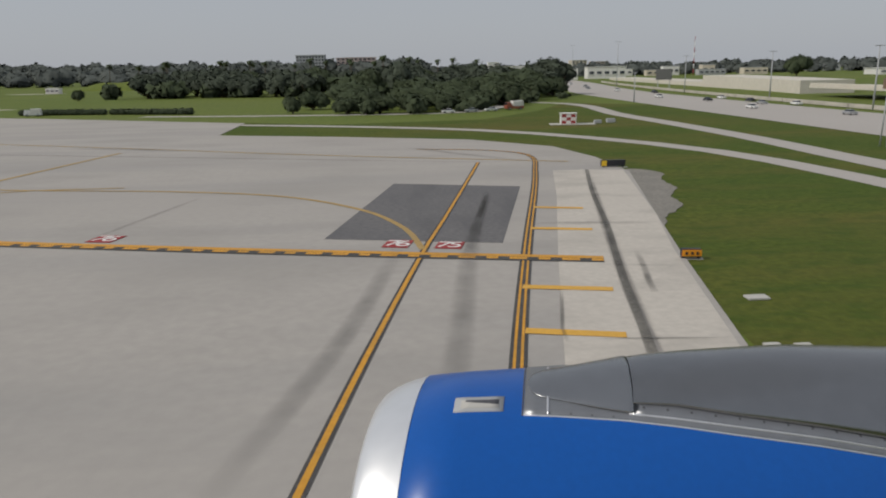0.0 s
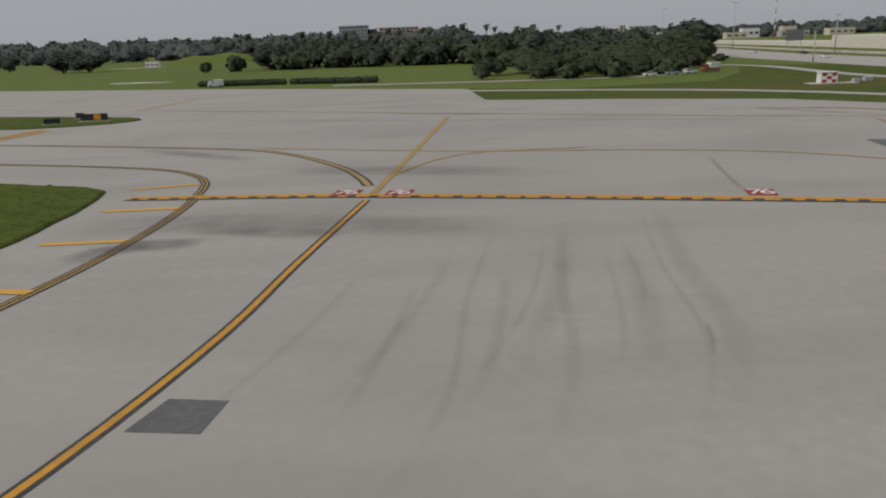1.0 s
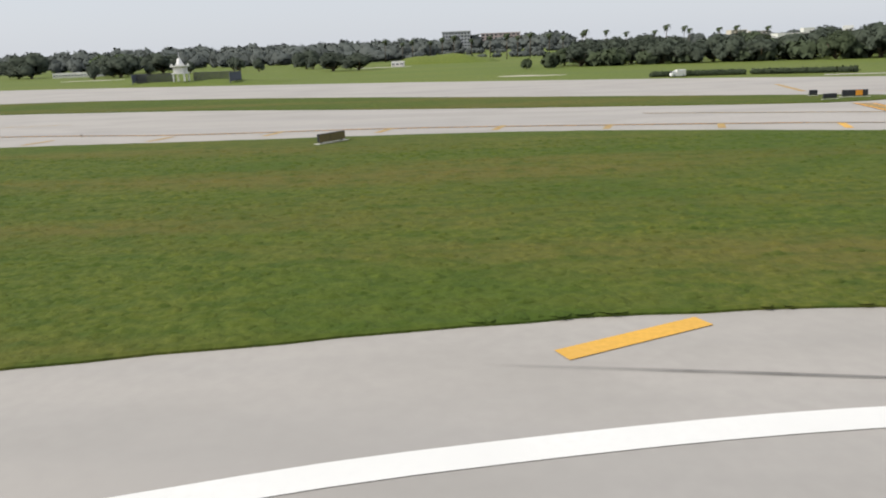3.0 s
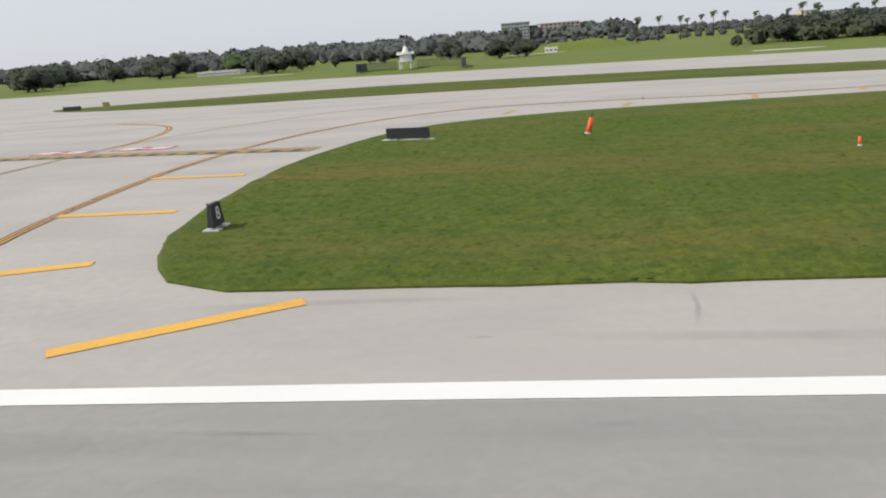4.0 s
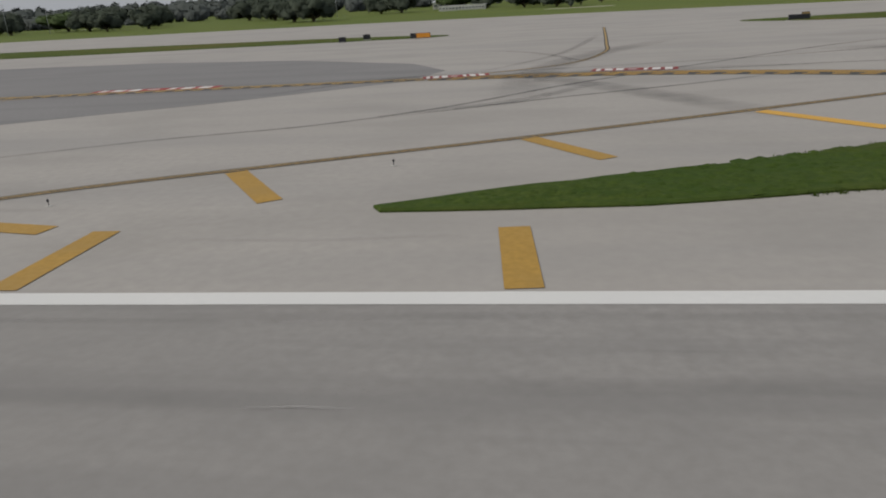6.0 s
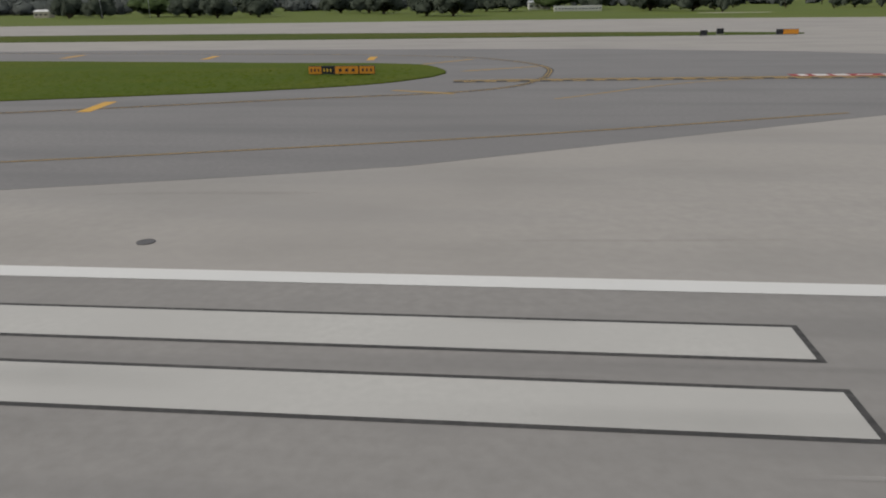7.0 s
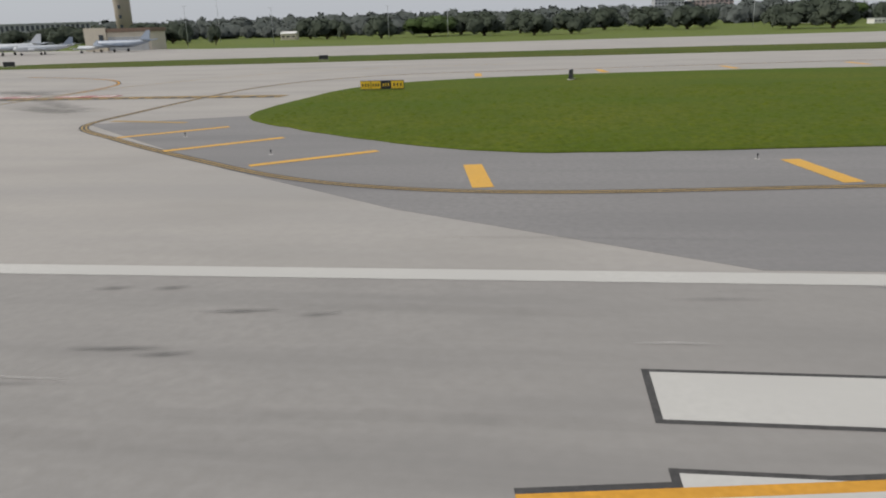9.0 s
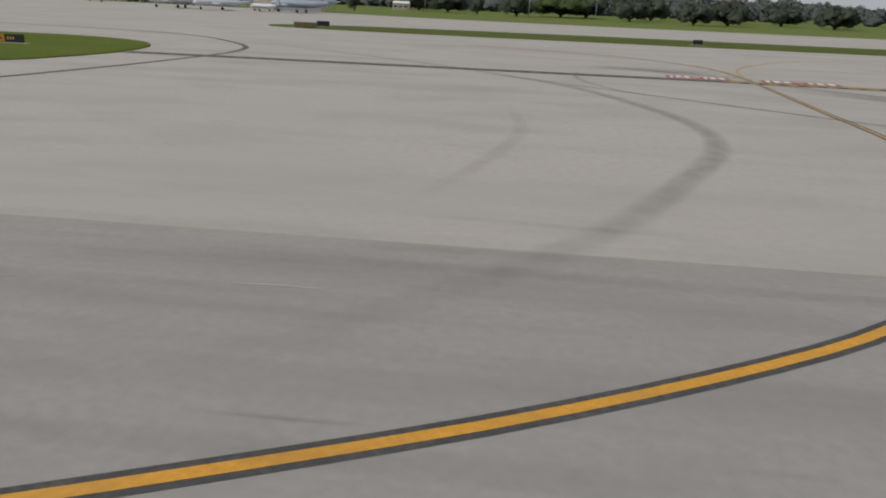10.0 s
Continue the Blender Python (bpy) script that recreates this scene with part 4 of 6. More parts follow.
def mound(x, y, sx, sy, h, yaw):
    """A long low grassed bank."""
    bm = bmesh.new()
    grid = []
    for i in range(33):
        u = i / 16 - 1
        row = []
        for k in range(17):
            v = k / 8 - 1
            z = h * max(0, 1 - u * u) ** 0.7 * max(0, 1 - v * v) * (1 + 0.12 * math.sin(7 * u + 3 * v))
            row.append(bm.verts.new((u * sx / 2, v * sy / 2, z)))
        grid.append(row)
    for a, b in zip(grid, grid[1:]):
        for k in range(16):
            bm.faces.new((a[k], b[k], b[k + 1], a[k + 1])).smooth = True
    ob = tagged(mesh_ob("grass_mound", bm, FIELD), "long low grassed bank in the field", "mound", kind="structure")
    ob.matrix_world = Matrix.Translation((x, y, -0.032)) @ Matrix.Rotation(radians(yaw), 4, "Z")


mound(1, 190, 26, 12, 2.0, -12)
mound(-26, 108.2, 27, 10, 0.62, -14)
SAND = mat("pale_sand", (0.46, 0.42, 0.35), 0.95, vary=0.2, scale=2, fine=3)
for sand_outline, seed in (([(13.5, 96), (15, 94.4), (19.5, 93.4), (21, 94.2), (18.5, 95.6), (16, 96.9)], 3), ([(-16, 168), (-10, 165), (-4, 166), (-9, 169)], 4), ([(-70, 150), (-64, 148), (-57, 149), (-63, 151.5)], 5)):
    tagged(slab("sand_patch", sand_outline, -0.03, -0.015, SAND, step=0.8, rough=0.15, seed=seed), "bare pale sandy patch in the field", "sand", kind="structure")

# ---- things on the airfield ----
def ground_at(x, y):
    """Height of the grass or pavement at a place."""
    if any(in_outline(x, y, o) for o in (ISLAND_A, ISLAND_B, ISLAND_C, ISLAND_D, STRIP_A, STRIP_B)):
        return 0.055
    return -0.03 if x > 60 else 0.0


def arrow(length, bm=None, flip=1, at=(0, 0)):
    """A flat arrow in the xz plane pointing along x * flip."""
    own = bmesh.new() if bm is None else bm
    h, t = length * 0.22, length * 0.09
    for poly in ([(-0.5, -t), (0.2, -t), (0.2, t), (-0.5, t)], [(0.1, -h * 1.3), (0.5, 0), (0.1, h * 1.3), (0.2, 0)]):
        pts = [(at[0] + flip * (p[0] * length), at[1] + p[1]) for p in poly]
        own.faces.new([own.verts.new((x, 0, z)) for x, z in pts])
    return own


def sign_board(x, y, width, height, yaw, panels, label, pad=True, lift=0.04, name="taxi_sign"):
    """A sign cabinet on short legs over a concrete pad. panels: (from, to, material, text) along the width."""
    root = thing(name, Matrix.Translation((x, y, ground_at(x, y))) @ Matrix.Rotation(radians(yaw), 4, "Z"), label, "airport sign", "airfield signs")
    if pad:
        part("pad", box(width * 1.22, height * 0.9, 0.02, bevel=0.006), PAD, root, "pale concrete pad")
    for sx in (-0.4, 0.4):
        part("leg", box(0.06, 0.05, lift + 0.02, (width * sx, 0, 0.02)), DARK_METAL, root)
    part("cabinet", box(width, 0.14, height, (0, 0, 0.02 + lift), bevel=0.012), SIGN_BLACK, root, "black sign cabinet")
    for a, b, m, text in panels:
        face = part("face", box((b - a) * width * 0.97, 0.02, height * 0.88, ((a + b - 1) / 2 * width, -0.072, 0.02 + lift + height * 0.06), bevel=0.006), m, root)
        mid, z0 = (a + b - 1) / 2 * width, 0.02 + lift + height / 2
        ink = SIGN_YELLOW if m == SIGN_BLACK else SIGN_BLACK
        if text == "bars":
            for k in range(3):
                part("lettering_bar", box((b - a) * width * 0.12, 0.006, height * 0.34, (mid + (k - 1) * (b - a) * width * 0.27, -0.086, z0 - height * 0.17)), ink, face)
        elif text:
            lettering(text.replace("<", "").replace(">", ""), height * 0.85, ink, face, Matrix.Translation((mid, -0.086, z0)) @ Matrix.Rotation(radians(90), 4, "X"))
            for c, s in (("<", -1), (">", 1)):
                if c in text:
                    ob = part("arrow", arrow((b - a) * width * 0.24, None, s), ink, face)
                    ob.matrix_basis = Matrix.Translation((mid + s * (b - a) * width * 0.32, -0.087, z0))
    return root


sign_board(67.1, 37.1, 0.8, 0.2, 0, [(0, 0.22, SIGN_YELLOW, "")], "black and yellow sign board on a pale pad in grass")
sign_board(64.95, 25.35, 0.34, 0.13, -8, [(0, 1, SIGN_ORANGE, "bars")], "small orange direction sign beside the shoulder")
sign_board(36.2, 31.6, 0.55, 0.2, 0, [(0, 1, SIGN_ORANGE, "bars")], "small orange direction sign on a pale pad in grass")
sign_board(31.4, 50.3, 1.25, 0.3, 0, [(0.5, 0.78, SIGN_ORANGE, "")], "long black sign with one orange panel")
sign_board(7.15, 37.9, 1.3, 0.3, 56, [(0, 0.4, OLIVE, ""), (0.4, 1, OLIVE, "")], "weathered olive sign board turned aside on a long pad")
sign_board(-15.05, 32.75, 1.62, 0.36, -13, [], "long plain black sign back on the grass")
sign_board(-47.25, 26.4, 1.7, 0.37, -19, [(0.28, 0.48, SIGN_BLACK, "B1"), (0.49, 1, SIGN_YELLOW, "<B>")], "black and yellow taxiway sign lettered B1 and B with arrows")
sign_board(-50.6, 67.6, 1.6, 0.36, 4, [], "black sign back at the end of the grass strip")
sign_board(-49.2, 70.6, 0.6, 0.34, 4, [(0, 1, WORN_YELLOW, "")], "small olive yellow sign box on the grass strip")
sign_board(-80.2, 68.9, 1.7, 0.4, 0, [(0, 0.3, SIGN_BLACK, ""), (0.3, 1, SIGN_ORANGE, "")], "orange and black sign at the tip of the grass strip")
sign_board(-85.1, 70.2, 0.6, 0.4, 20, [], "small dark sign back on the grass strip")
sign_board(-86.8, 68.4, 0.6, 0.4, 20, [], "small dark sign back on the grass strip")
sign_board(-109.1, 37.9, 3.0, 0.36, 0, [(0, 0.2, SIGN_ORANGE, "bars"), (0.2, 0.38, SIGN_BLACK, "bars"), (0.4, 0.76, SIGN_ORANGE, "bars"), (0.77, 1, SIGN_ORANGE, "bars")], "long orange direction sign with one black panel", pad=False)
sign_board(-175.9, 41.1, 2.2, 0.42, 2, [(0, 0.24, SIGN_YELLOW, "bars"), (0.25, 0.47, SIGN_YELLOW, "bars"), (0.48, 0.7, SIGN_BLACK, "bars"), (0.71, 1, SIGN_YELLOW, "bars")], "long yellow direction sign with one black panel", pad=False)
sign_board(-227.0, 76.6, 2.2, 0.5, 4, [(0, 0.5, OLIVE, ""), (0.5, 1, OLIVE, "")], "weathered olive brown sign at the end of the strip")
sign_board(-226.2, 80.3, 1.3, 0.5, 4, [], "small dark sign back on the grass strip")
sign_board(-233.5, 42.0, 2.0, 0.42, 4, [(0, 0.5, SIGN_ORANGE, "bars"), (0.52, 0.8, SIGN_BLACK, "bars")], "orange and black direction sign on the grass")


sign_board(-189.5, 77.0, 0.9, 0.4, 4, [], "small dark sign back on the grass strip")


def distance_marker(x, y, yaw, size=0.62, length=1.15, taper=0.72):
    """A tall black board seen edge on, on two pale pads."""
    root = thing("distance_marker", Matrix.Translation((x, y, ground_at(x, y))) @ Matrix.Rotation(radians(yaw), 4, "Z"), "black runway distance board on pale concrete pads", "airport sign", "distance boards")
    for sy in (-1, 1):
        part("pad", box(size * 0.75, size * 0.5, 0.04, (0, sy * size * 0.39 * length, 0), bevel=0.01), PAD, root, "pale concrete pad")
        part("leg", box(0.05, 0.05, 0.12, (0, sy * size * 0.26 * length, 0.03)), DARK_METAL, root)
    bm = box(size * 0.34, size * length, size, (0, 0, size * 0.16), bevel=size * 0.03, taper=taper)
    board = part("board", bm, SIGN_BLACK, root)
    lettering("8", size * 0.8, WHITE_PAINT, board, Matrix.Translation((size * 0.148, 0, size * 0.68)) @ Matrix.Rotation(radians(90), 4, "Z") @ Matrix.Rotation(radians(87), 4, "X"))
    part("lamp", box(size * 0.09, size * 0.09, size * 0.08, (-size * 0.1, -size * 0.4, size * 1.15), bevel=size * 0.015), WALL_GREY, board)
    return root


distance_marker(-16.8, 20.3, 0, 0.45)
distance_marker(-62.4, 19.5, 158, 0.4, 2.1, 0.88)
distance_marker(-4.6, 17.3, 6, 0.38)
distance_marker(32.6, 21.1, 40, 0.22)
distance_marker(-166.4, 45.3, 170, 0.45, 1.9, 0.88)


def edge_light(x, y, base=0.0):
    root = thing("edge_light", Matrix.Translation((x, y, base)), "small dark taxiway edge light on a stake", "airfield light", "edge lights")
    part("base", tube([(0, 0, 0), (0, 0, 0.014)], 0.085, 12), PAD, root, "pale round base")
    part("stake", tube([(0, 0, 0.01), (0, 0, 0.125)], 0.012, 6), DARK_METAL, root)
    part("lens", tube([(0, 0, 0.12), (0, 0, 0.135), (0, 0, 0.18), (0, 0, 0.20)], [0.02, 0.033, 0.03, 0.01], 10), DARK_METAL, root, "dark domed lens")
    return root


LIGHT = edge_light(-44.25, 22.84)
for x, y in [(-50.96, 19.5), (-58.05, 16.75), (-73.1, 20.2), (-79.0, 17.6), (-65.7, 15.0), (-80.0, 15.75), (-39.2, 27.0), (-40.4, 33.4), 
             (-175.0, 22.7), (-179.1, 26.15), (9.93, 61.2), (30.3, 35.6), (30.6, 50.6), (-187.8, 72.4 + 3.5), (-5.5, 43.2), (-163, 21.5), (-141, 24.4)]:
    copy_thing(LIGHT, Matrix.Translation((x, y, 0.0)) @ Matrix.Diagonal((0.7, 0.7, 0.7, 1)))


def cone(x, y, h, lean):
    root = thing("marker_cone", Matrix.Translation((x, y, 0.06)) @ Matrix.Rotation(radians(lean), 4, "Y"), "leaning orange marker tube in the grass", "marker", "orange markers")
    part("tube", tube([(0, 0, 0), (0, 0, h * 0.75)], [h * 0.14, h * 0.1], 10), ORANGE, root)
    part("top", tube([(0, 0, h * 0.75), (0, 0, h * 0.82), (0.02, 0, h)], [h * 0.03, h * 0.02, h * 0.05], 6), DARK_METAL, root, "dark top")
    part("foot", tube([(0, 0, -0.02), (0, 0, 0.05)], h * 0.17, 10), PAD, root, "pale foot")


cone(-8.86, 31.4, 0.7, 12)
cone(-2.7, 26.0, 0.32, -6)


soft_ladder = [(31.2, 56.1), (32.3, 63.6)]
marking("worn_ladder", ribbon(soft_ladder, 0.35, 0.0075, smooth=False), WORN_YELLOW, "worn ladder marking beyond the grass strip")
sign_board(29.8, 49.4, 0.7, 0.22, 14, [], "low black sign board tilted on the grass strip")
sign_board(30.0, 51.9, 0.4, 0.24, 0, [], "small black box on the grass strip")


def pad(x, y, sx, sy, yaw=0):
    tagged(mesh_ob("concrete_pad", box(sx, sy, 0.03, bevel=0.008), PAD), "flat pale concrete pad set in the grass", "concrete pad", "pads").matrix_world = Matrix.Translation((x, y, 0.045 if x < 50 else -0.025)) @ Matrix.Rotation(radians(yaw), 4, "Z")


pad(35.4, 23.05, 0.27, 0.2)
pad(27.4, 20.35, 0.22, 0.14, 20)
pad(37.3, 28.4, 0.2, 0.14)
pad(65.0, 23.1, 0.32, 0.2)
pad(64.3, 21.3, 0.2, 0.14)
pad(64.65, 21.25, 0.2, 0.14)
pad(-46.0, 29.2, 0.8, 0.4, 10)


# red painted names in front of the holding lines
def ground_name(x, y, w, d, yaw, text):
    root = thing("painted_sign", Matrix.Translation((x, y, 0.006)) @ Matrix.Rotation(radians(yaw), 4, "Z"), "red painted sign with white characters on the concrete", "ground sign", "red ground signs")
    panel = part("panel", box(w, d, 0.008, taper=0.995), RED_PAINT, root)
    if text == "bars":
        for u, wide, tall in ((-0.42, 0.05, 0.75), (-0.3, 0.09, 0.75), (-0.17, 0.09, 0.75), (-0.02, 0.1, 0.2), (0.13, 0.05, 0.75), (0.25, 0.09, 0.75), (0.39, 0.09, 0.75)):
            part("character_bar", box(w * wide, d * tall, 0.004, (w * u, 0, 0.008)), WHITE_PAINT, panel)
    else:
        for n, c in enumerate(text):
            lettering(c, d * 1.1, WHITE_PAINT, panel, Matrix.Translation((w * (n - 0.5) * 0.42, 0, 0.011)))
    return root


for x, y, w, d, yaw, text in [(59.95, 27.1, 0.5, 0.6, -14, "76"), (60.92, 26.85, 0.5, 0.55, -14, "75"), (54.05, 28.42, 0.55, 0.6, -14, "76"), (45.55, 30.2, 0.56, 0.6, -12, "76"), (46.72, 29.95, 0.56, 0.6, -12, "76"),
                              (-30.3, 35.6, 2.6, 0.9, -9, "bars"), (-26.5, 35.4, 2.7, 0.9, -9, "bars"), (-197.0, 41.9, 3.0, 0.9, -2, "bars"), (-192.2, 41.5, 3.6, 0.9, -4, "bars"),
                              (-73.7, 37.2, 2.8, 0.9, 8, "bars"), (-66.4, 36.9, 3.4, 0.9, -10, "bars"), (-87.2, 37.2, 6.0, 0.8, 0, "bars")]:
    ground_name(x, y, w, d, yaw, text)

# tyre marks, grooves and repairs, softened at their edges by their own wear
def worn_mark_material(name, color, strength):
    m = mat(name, color, 0.92, vary=0.2, scale=1.5, fine=6, spec=0.2)
    nt = m.node_tree
    b = nt.nodes["Principled BSDF"]
    at = nt.nodes.new("ShaderNodeAttribute")
    at.attribute_name = "wear"
    n = nt.nodes.new("ShaderNodeTexNoise")
    n.inputs["Scale"].default_value, n.inputs["Detail"].default_value = 1.6, 5
    geo = nt.nodes.new("ShaderNodeNewGeometry")
    nt.links.new(geo.outputs["Position"], n.inputs["Vector"])
    a = nt.nodes.new("ShaderNodeMath")
    a.operation = "MULTIPLY"
    nt.links.new(at.outputs["Fac"], a.inputs[0])
    nt.links.new(n.outputs["Fac"], a.inputs[1])
    c = nt.nodes.new("ShaderNodeMath")
    c.operation, c.use_clamp = "MULTIPLY", True
    nt.links.new(a.outputs[0], c.inputs[0])
    c.inputs[1].default_value = strength
    nt.links.new(c.outputs[0], b.inputs["Alpha"])
    return m


SKID = worn_mark_material("tyre_mark", (0.10, 0.098, 0.095), 0.9)
STAIN = worn_mark_material("oil_stain", (0.15, 0.147, 0.142), 0.42)
FAINT = worn_mark_material("faint_rubber_film", (0.17, 0.166, 0.16), 0.15)
PALE = worn_mark_material("pale_scuff", (0.56, 0.54, 0.51), 0.75)


def soft_mark(pts, width, material, z=None, label="dark tyre mark on the pavement", name="tyre_mark"):
    z = 0.0145 + layer() if z is None else z
    p = curve_through(pts, 0.6)
    bm = bmesh.new()
    lay = bm.verts.layers.float.new("wear")
    prev = None
    for i, q in enumerate(p):
        d = (p[min(i + 1, len(p) - 1)] - p[max(i - 1, 0)]).normalized()
        s = Vector((-d.y, d.x, 0))
        fade = min(1, 4 * i / len(p), 4 * (len(p) - 1 - i) / len(p))
        now = []
        for k in range(5):
            u = k / 4 * 2 - 1
            v = bm.verts.new((q.x + s.x * u * width / 2, q.y + s.y * u * width / 2, z))
            v[lay] = fade * (1 - u * u)
            now.append(v)
        if prev:
            for k in range(4):
                bm.faces.new((prev[k], prev[k + 1], now[k + 1], now[k]))
        prev = now
    return tagged(mesh_ob(name, bm, material), label, "pavement mark", kind="structure")


soft_mark([(60.1, 18.5), (60.6, 21.5), (61.2, 26), (61.9, 30)], 0.4, STAIN)
soft_mark([(61.2, 26.2), (61.75, 29.2), (62.4, 32.6)], 0.26, SKID, 0.0155)
soft_mark([(61.6, 28.6), (61.95, 30.4), (62.35, 32.7)], 0.16, SKID, 0.0157)
soft_mark([(61.7, 29.2), (62.0, 30.6), (62.4, 32.8)], 0.12, SKID, 0.0159)
soft_mark([(58.2, 18), (59.2, 22), (60.0, 27)], 0.35, STAIN)
marking("shoulder_groove", ribbon([(62.5, 19.4), (62.8, 21.1), (63.0, 22.05), (63.33, 23.74), (63.77, 25.76), (64.3, 28.1), (65.12, 32.3), (66.1, 36.6)], 0.12, 0.0062), GRAVEL, "grey gravelly groove between two concrete strips")
soft_mark([(62.4, 19), (62.95, 21.7), (63.4, 24), (63.9, 26.4), (65.1, 32), (66.1, 36.7)], 0.24, SKID, 0.016, "dark groove along the shoulder")
soft_mark([(61.92, 21.6), (61.97, 22.1), (62.15, 22.9), (62.35, 23.8)], 0.07, SKID, 0.0161, "dark crack in the concrete", "crack")
soft_mark([(62.2, 21.72), (63.0, 21.64), (63.9, 21.54)], 0.07, SKID, 0.0162, "dark joint across the concrete", "crack")
soft_mark([(63.2, 25.1), (63.9, 24.95), (64.7, 24.8)], 0.1, STAIN, 0.0163, "dark joint across the concrete", "crack")
soft_mark([(63.62, 23.4), (63.75, 24.0), (63.95, 24.8), (64.2, 25.9)], 0.14, SKID, 0.0164, "dark stain on the concrete", "stain")
soft_mark([(62.6, 28.6), (64.2, 28.4), (65.5, 28.2)], 0.3, STAIN, 0.0165, "dark stain on the concrete", "stain")
soft_mark([(40, 28.2), (44, 27.6), (49, 26.4)], 1.8, STAIN, label="dark stain on the concrete", name="stain")
soft_mark([(41.3, 25.5), (42.3, 26.3), (43.5, 26.2)], 0.9, SKID, label="black stain on the concrete", name="stain")
soft_mark([(43.5, 33.5), (46, 33), (50, 32)], 1.6, STAIN, label="dark stain on the concrete", name="stain")
rngt = random.Random(4)
SCRUBS = [[(47.4, 19.6), (48.1, 20.8), (48.6, 21.9), (49.2, 23.9), (49.6, 25.9)], [(48.3, 19.0), (49.3, 20.4), (49.7, 21.3), (50.0, 22.6), (50.4, 25.1)], [(49.0, 18.2), (49.8, 19.4), (50.3, 20.4), (50.7, 21.7), (51.0, 24.2), (51.7, 27.7)]]
for line in SCRUBS:
    for dx, w in ((0, 0.4), (-0.35, 0.12), (-1.9, 0.2), (-3.2, 0.14)):
        soft_mark([(x + dx, y + 0.4 * dx) for x, y in line[1:]], w, FAINT, 0.0145 + 0.0001 * rngt.random(), "faint tyre scrubbing across the concrete")
soft_mark([(13, 18.1), (15.9, 17.83), (18.2, 17.6), (21, 17.4)], 0.09, SKID, 0.0166, "dark joint along the runway shoulder", "crack")
soft_mark([(16.6, 17.68), (18.2, 17.53), (19.6, 17.42)], 0.1, PALE, 0.0167, "pale patched joint", "scuff")
soft_mark([(49.8, 22.0), (50.1, 23.0), (50.4, 25.3)], 0.1, FAINT, 0.0148)
soft_mark([(50.2, 20.9), (50.35, 21.3), (50.5, 21.9)], 0.08, STAIN, 0.0149)
for line, w in [([(45, 48.5), (48, 47.4), (51, 46)], 1.0), ([(60.5, 45), (62.5, 42), (64.6, 39.3)], 0.5), ([(37.5, 39.5), (40, 37.4), (42.5, 35.5)], 1.0), ([(42.6, 27.6), (44, 27), (46, 26.4)], 0.9), ([(54.8, 33.4), (54.2, 30.7), (53.7, 28.2)], 0.16)]:
    soft_mark(line, w, STAIN, 0.0149, "dark stain on the concrete", "stain")
for n in range(130):
    x, y, l = 10 - n * 1.9 + rngt.uniform(-2, 2), rngt.uniform(6.0, 12.9), rngt.uniform(0.25, 1.1)
    soft_mark([(x - l, y + rngt.uniform(-0.04, 0.04)), (x, y), (x + l, y + rngt.uniform(-0.04, 0.04))], rngt.uniform(0.05, 0.16), STAIN if n % 3 == 0 else FAINT, 0.0185 + 0.00002 * n, "short dark rubber mark on the runway")
for line, w in [([(-182.6, 17.4), (-182.6, 16.2), (-182.7, 14.7), (-183.1, 13.2), (-183.6, 12.0), (-184.5, 10.7), (-185.8, 9.5)], 0.16), ([(-182.9, 17), (-182.9, 16.1), (-183.0, 14.4), (-183.3, 13.2), (-183.9, 11.9), (-185, 10.6)], 0.12), ([(-200.5, 46), (-197, 44), (-193.5, 42)], 1.4), ([(-192, 36), (-190, 34.8), (-187.6, 33.6)], 1.4), ([(-199.5, 44.5), (-194, 40), (-188, 34.6)], 1.2),
                ([(-8.65, 16.1), (-8.7, 15.4), (-8.85, 14.8)], 0.09), ([(-11.4, 14.6), (-11.2, 14.62), (-11.0, 14.6)], 0.06), ([(-56.3, 14.6), (-56.1, 14.65), (-55.9, 14.7)], 0.2), ([(-81, 33), (-77.7, 36.4), (-74, 38.6)], 0.7), ([(-75, 27), (-71, 29), (-68, 33)], 0.8)]:
    soft_mark(line, w, STAIN, 0.0067, "dark stain on the concrete", "stain")
soft_mark([(-158.5, 15.6), (-152, 15.6), (-144.5, 15.6)], 2.0, FAINT, 0.0064, "darker repaired band beside the runway edge", "stain")
tagged(slab("pavement_patch", [(-164, 12.99), (-163.2, 12.84), (-161.4, 12.68), (-156.8, 12.58), (-150, 12.56), (-136, 12.62), (-129, 12.8), (-127, 12.99)], 0.0, 0.0055, ASPHALT, smooth=False), "dark grey repaired strip along the runway edge line", "pavement", kind="structure")
tagged(slab("pavement_patch", [(-55.7, 38.9), (-54.3, 39.5), (-50.9, 33.5), (-52.8, 33.7)], 0.0, 0.0045, ASPHALT, smooth=False), "grey asphalt repair in the concrete", "pavement", kind="structure")
tagged(slab("pavement_patch", [(-55.9, 36.2), (-54.75, 36.7), (-52.1, 32.0), (-53.3, 32.1)], 0.0, 0.0045, ASPHALT, smooth=False), "grey asphalt repair in the concrete", "pavement", kind="structure")
tagged(slab("pavement_patch", [(-53.5, 31.2), (-53.1, 31.3), (-51.4, 28.2), (-51.7, 28.1)], 0.0, 0.0045, PATCH, smooth=False), "small dark repair in the concrete", "pavement", kind="structure")
soft_mark([(-66, 35.6), (-63.6, 36), (-59.5, 36.2), (-55.8, 36.3), (-52.7, 37.6), (-48.6, 38.5), (-40, 41)], 0.3, SKID, 0.0068, "thin dark worn line on the concrete")
soft_mark([(-66, 41), (-68.3, 42), (-69.3, 45), (-71.2, 48.8), (-74.5, 52)], 0.6, STAIN, 0.0069)
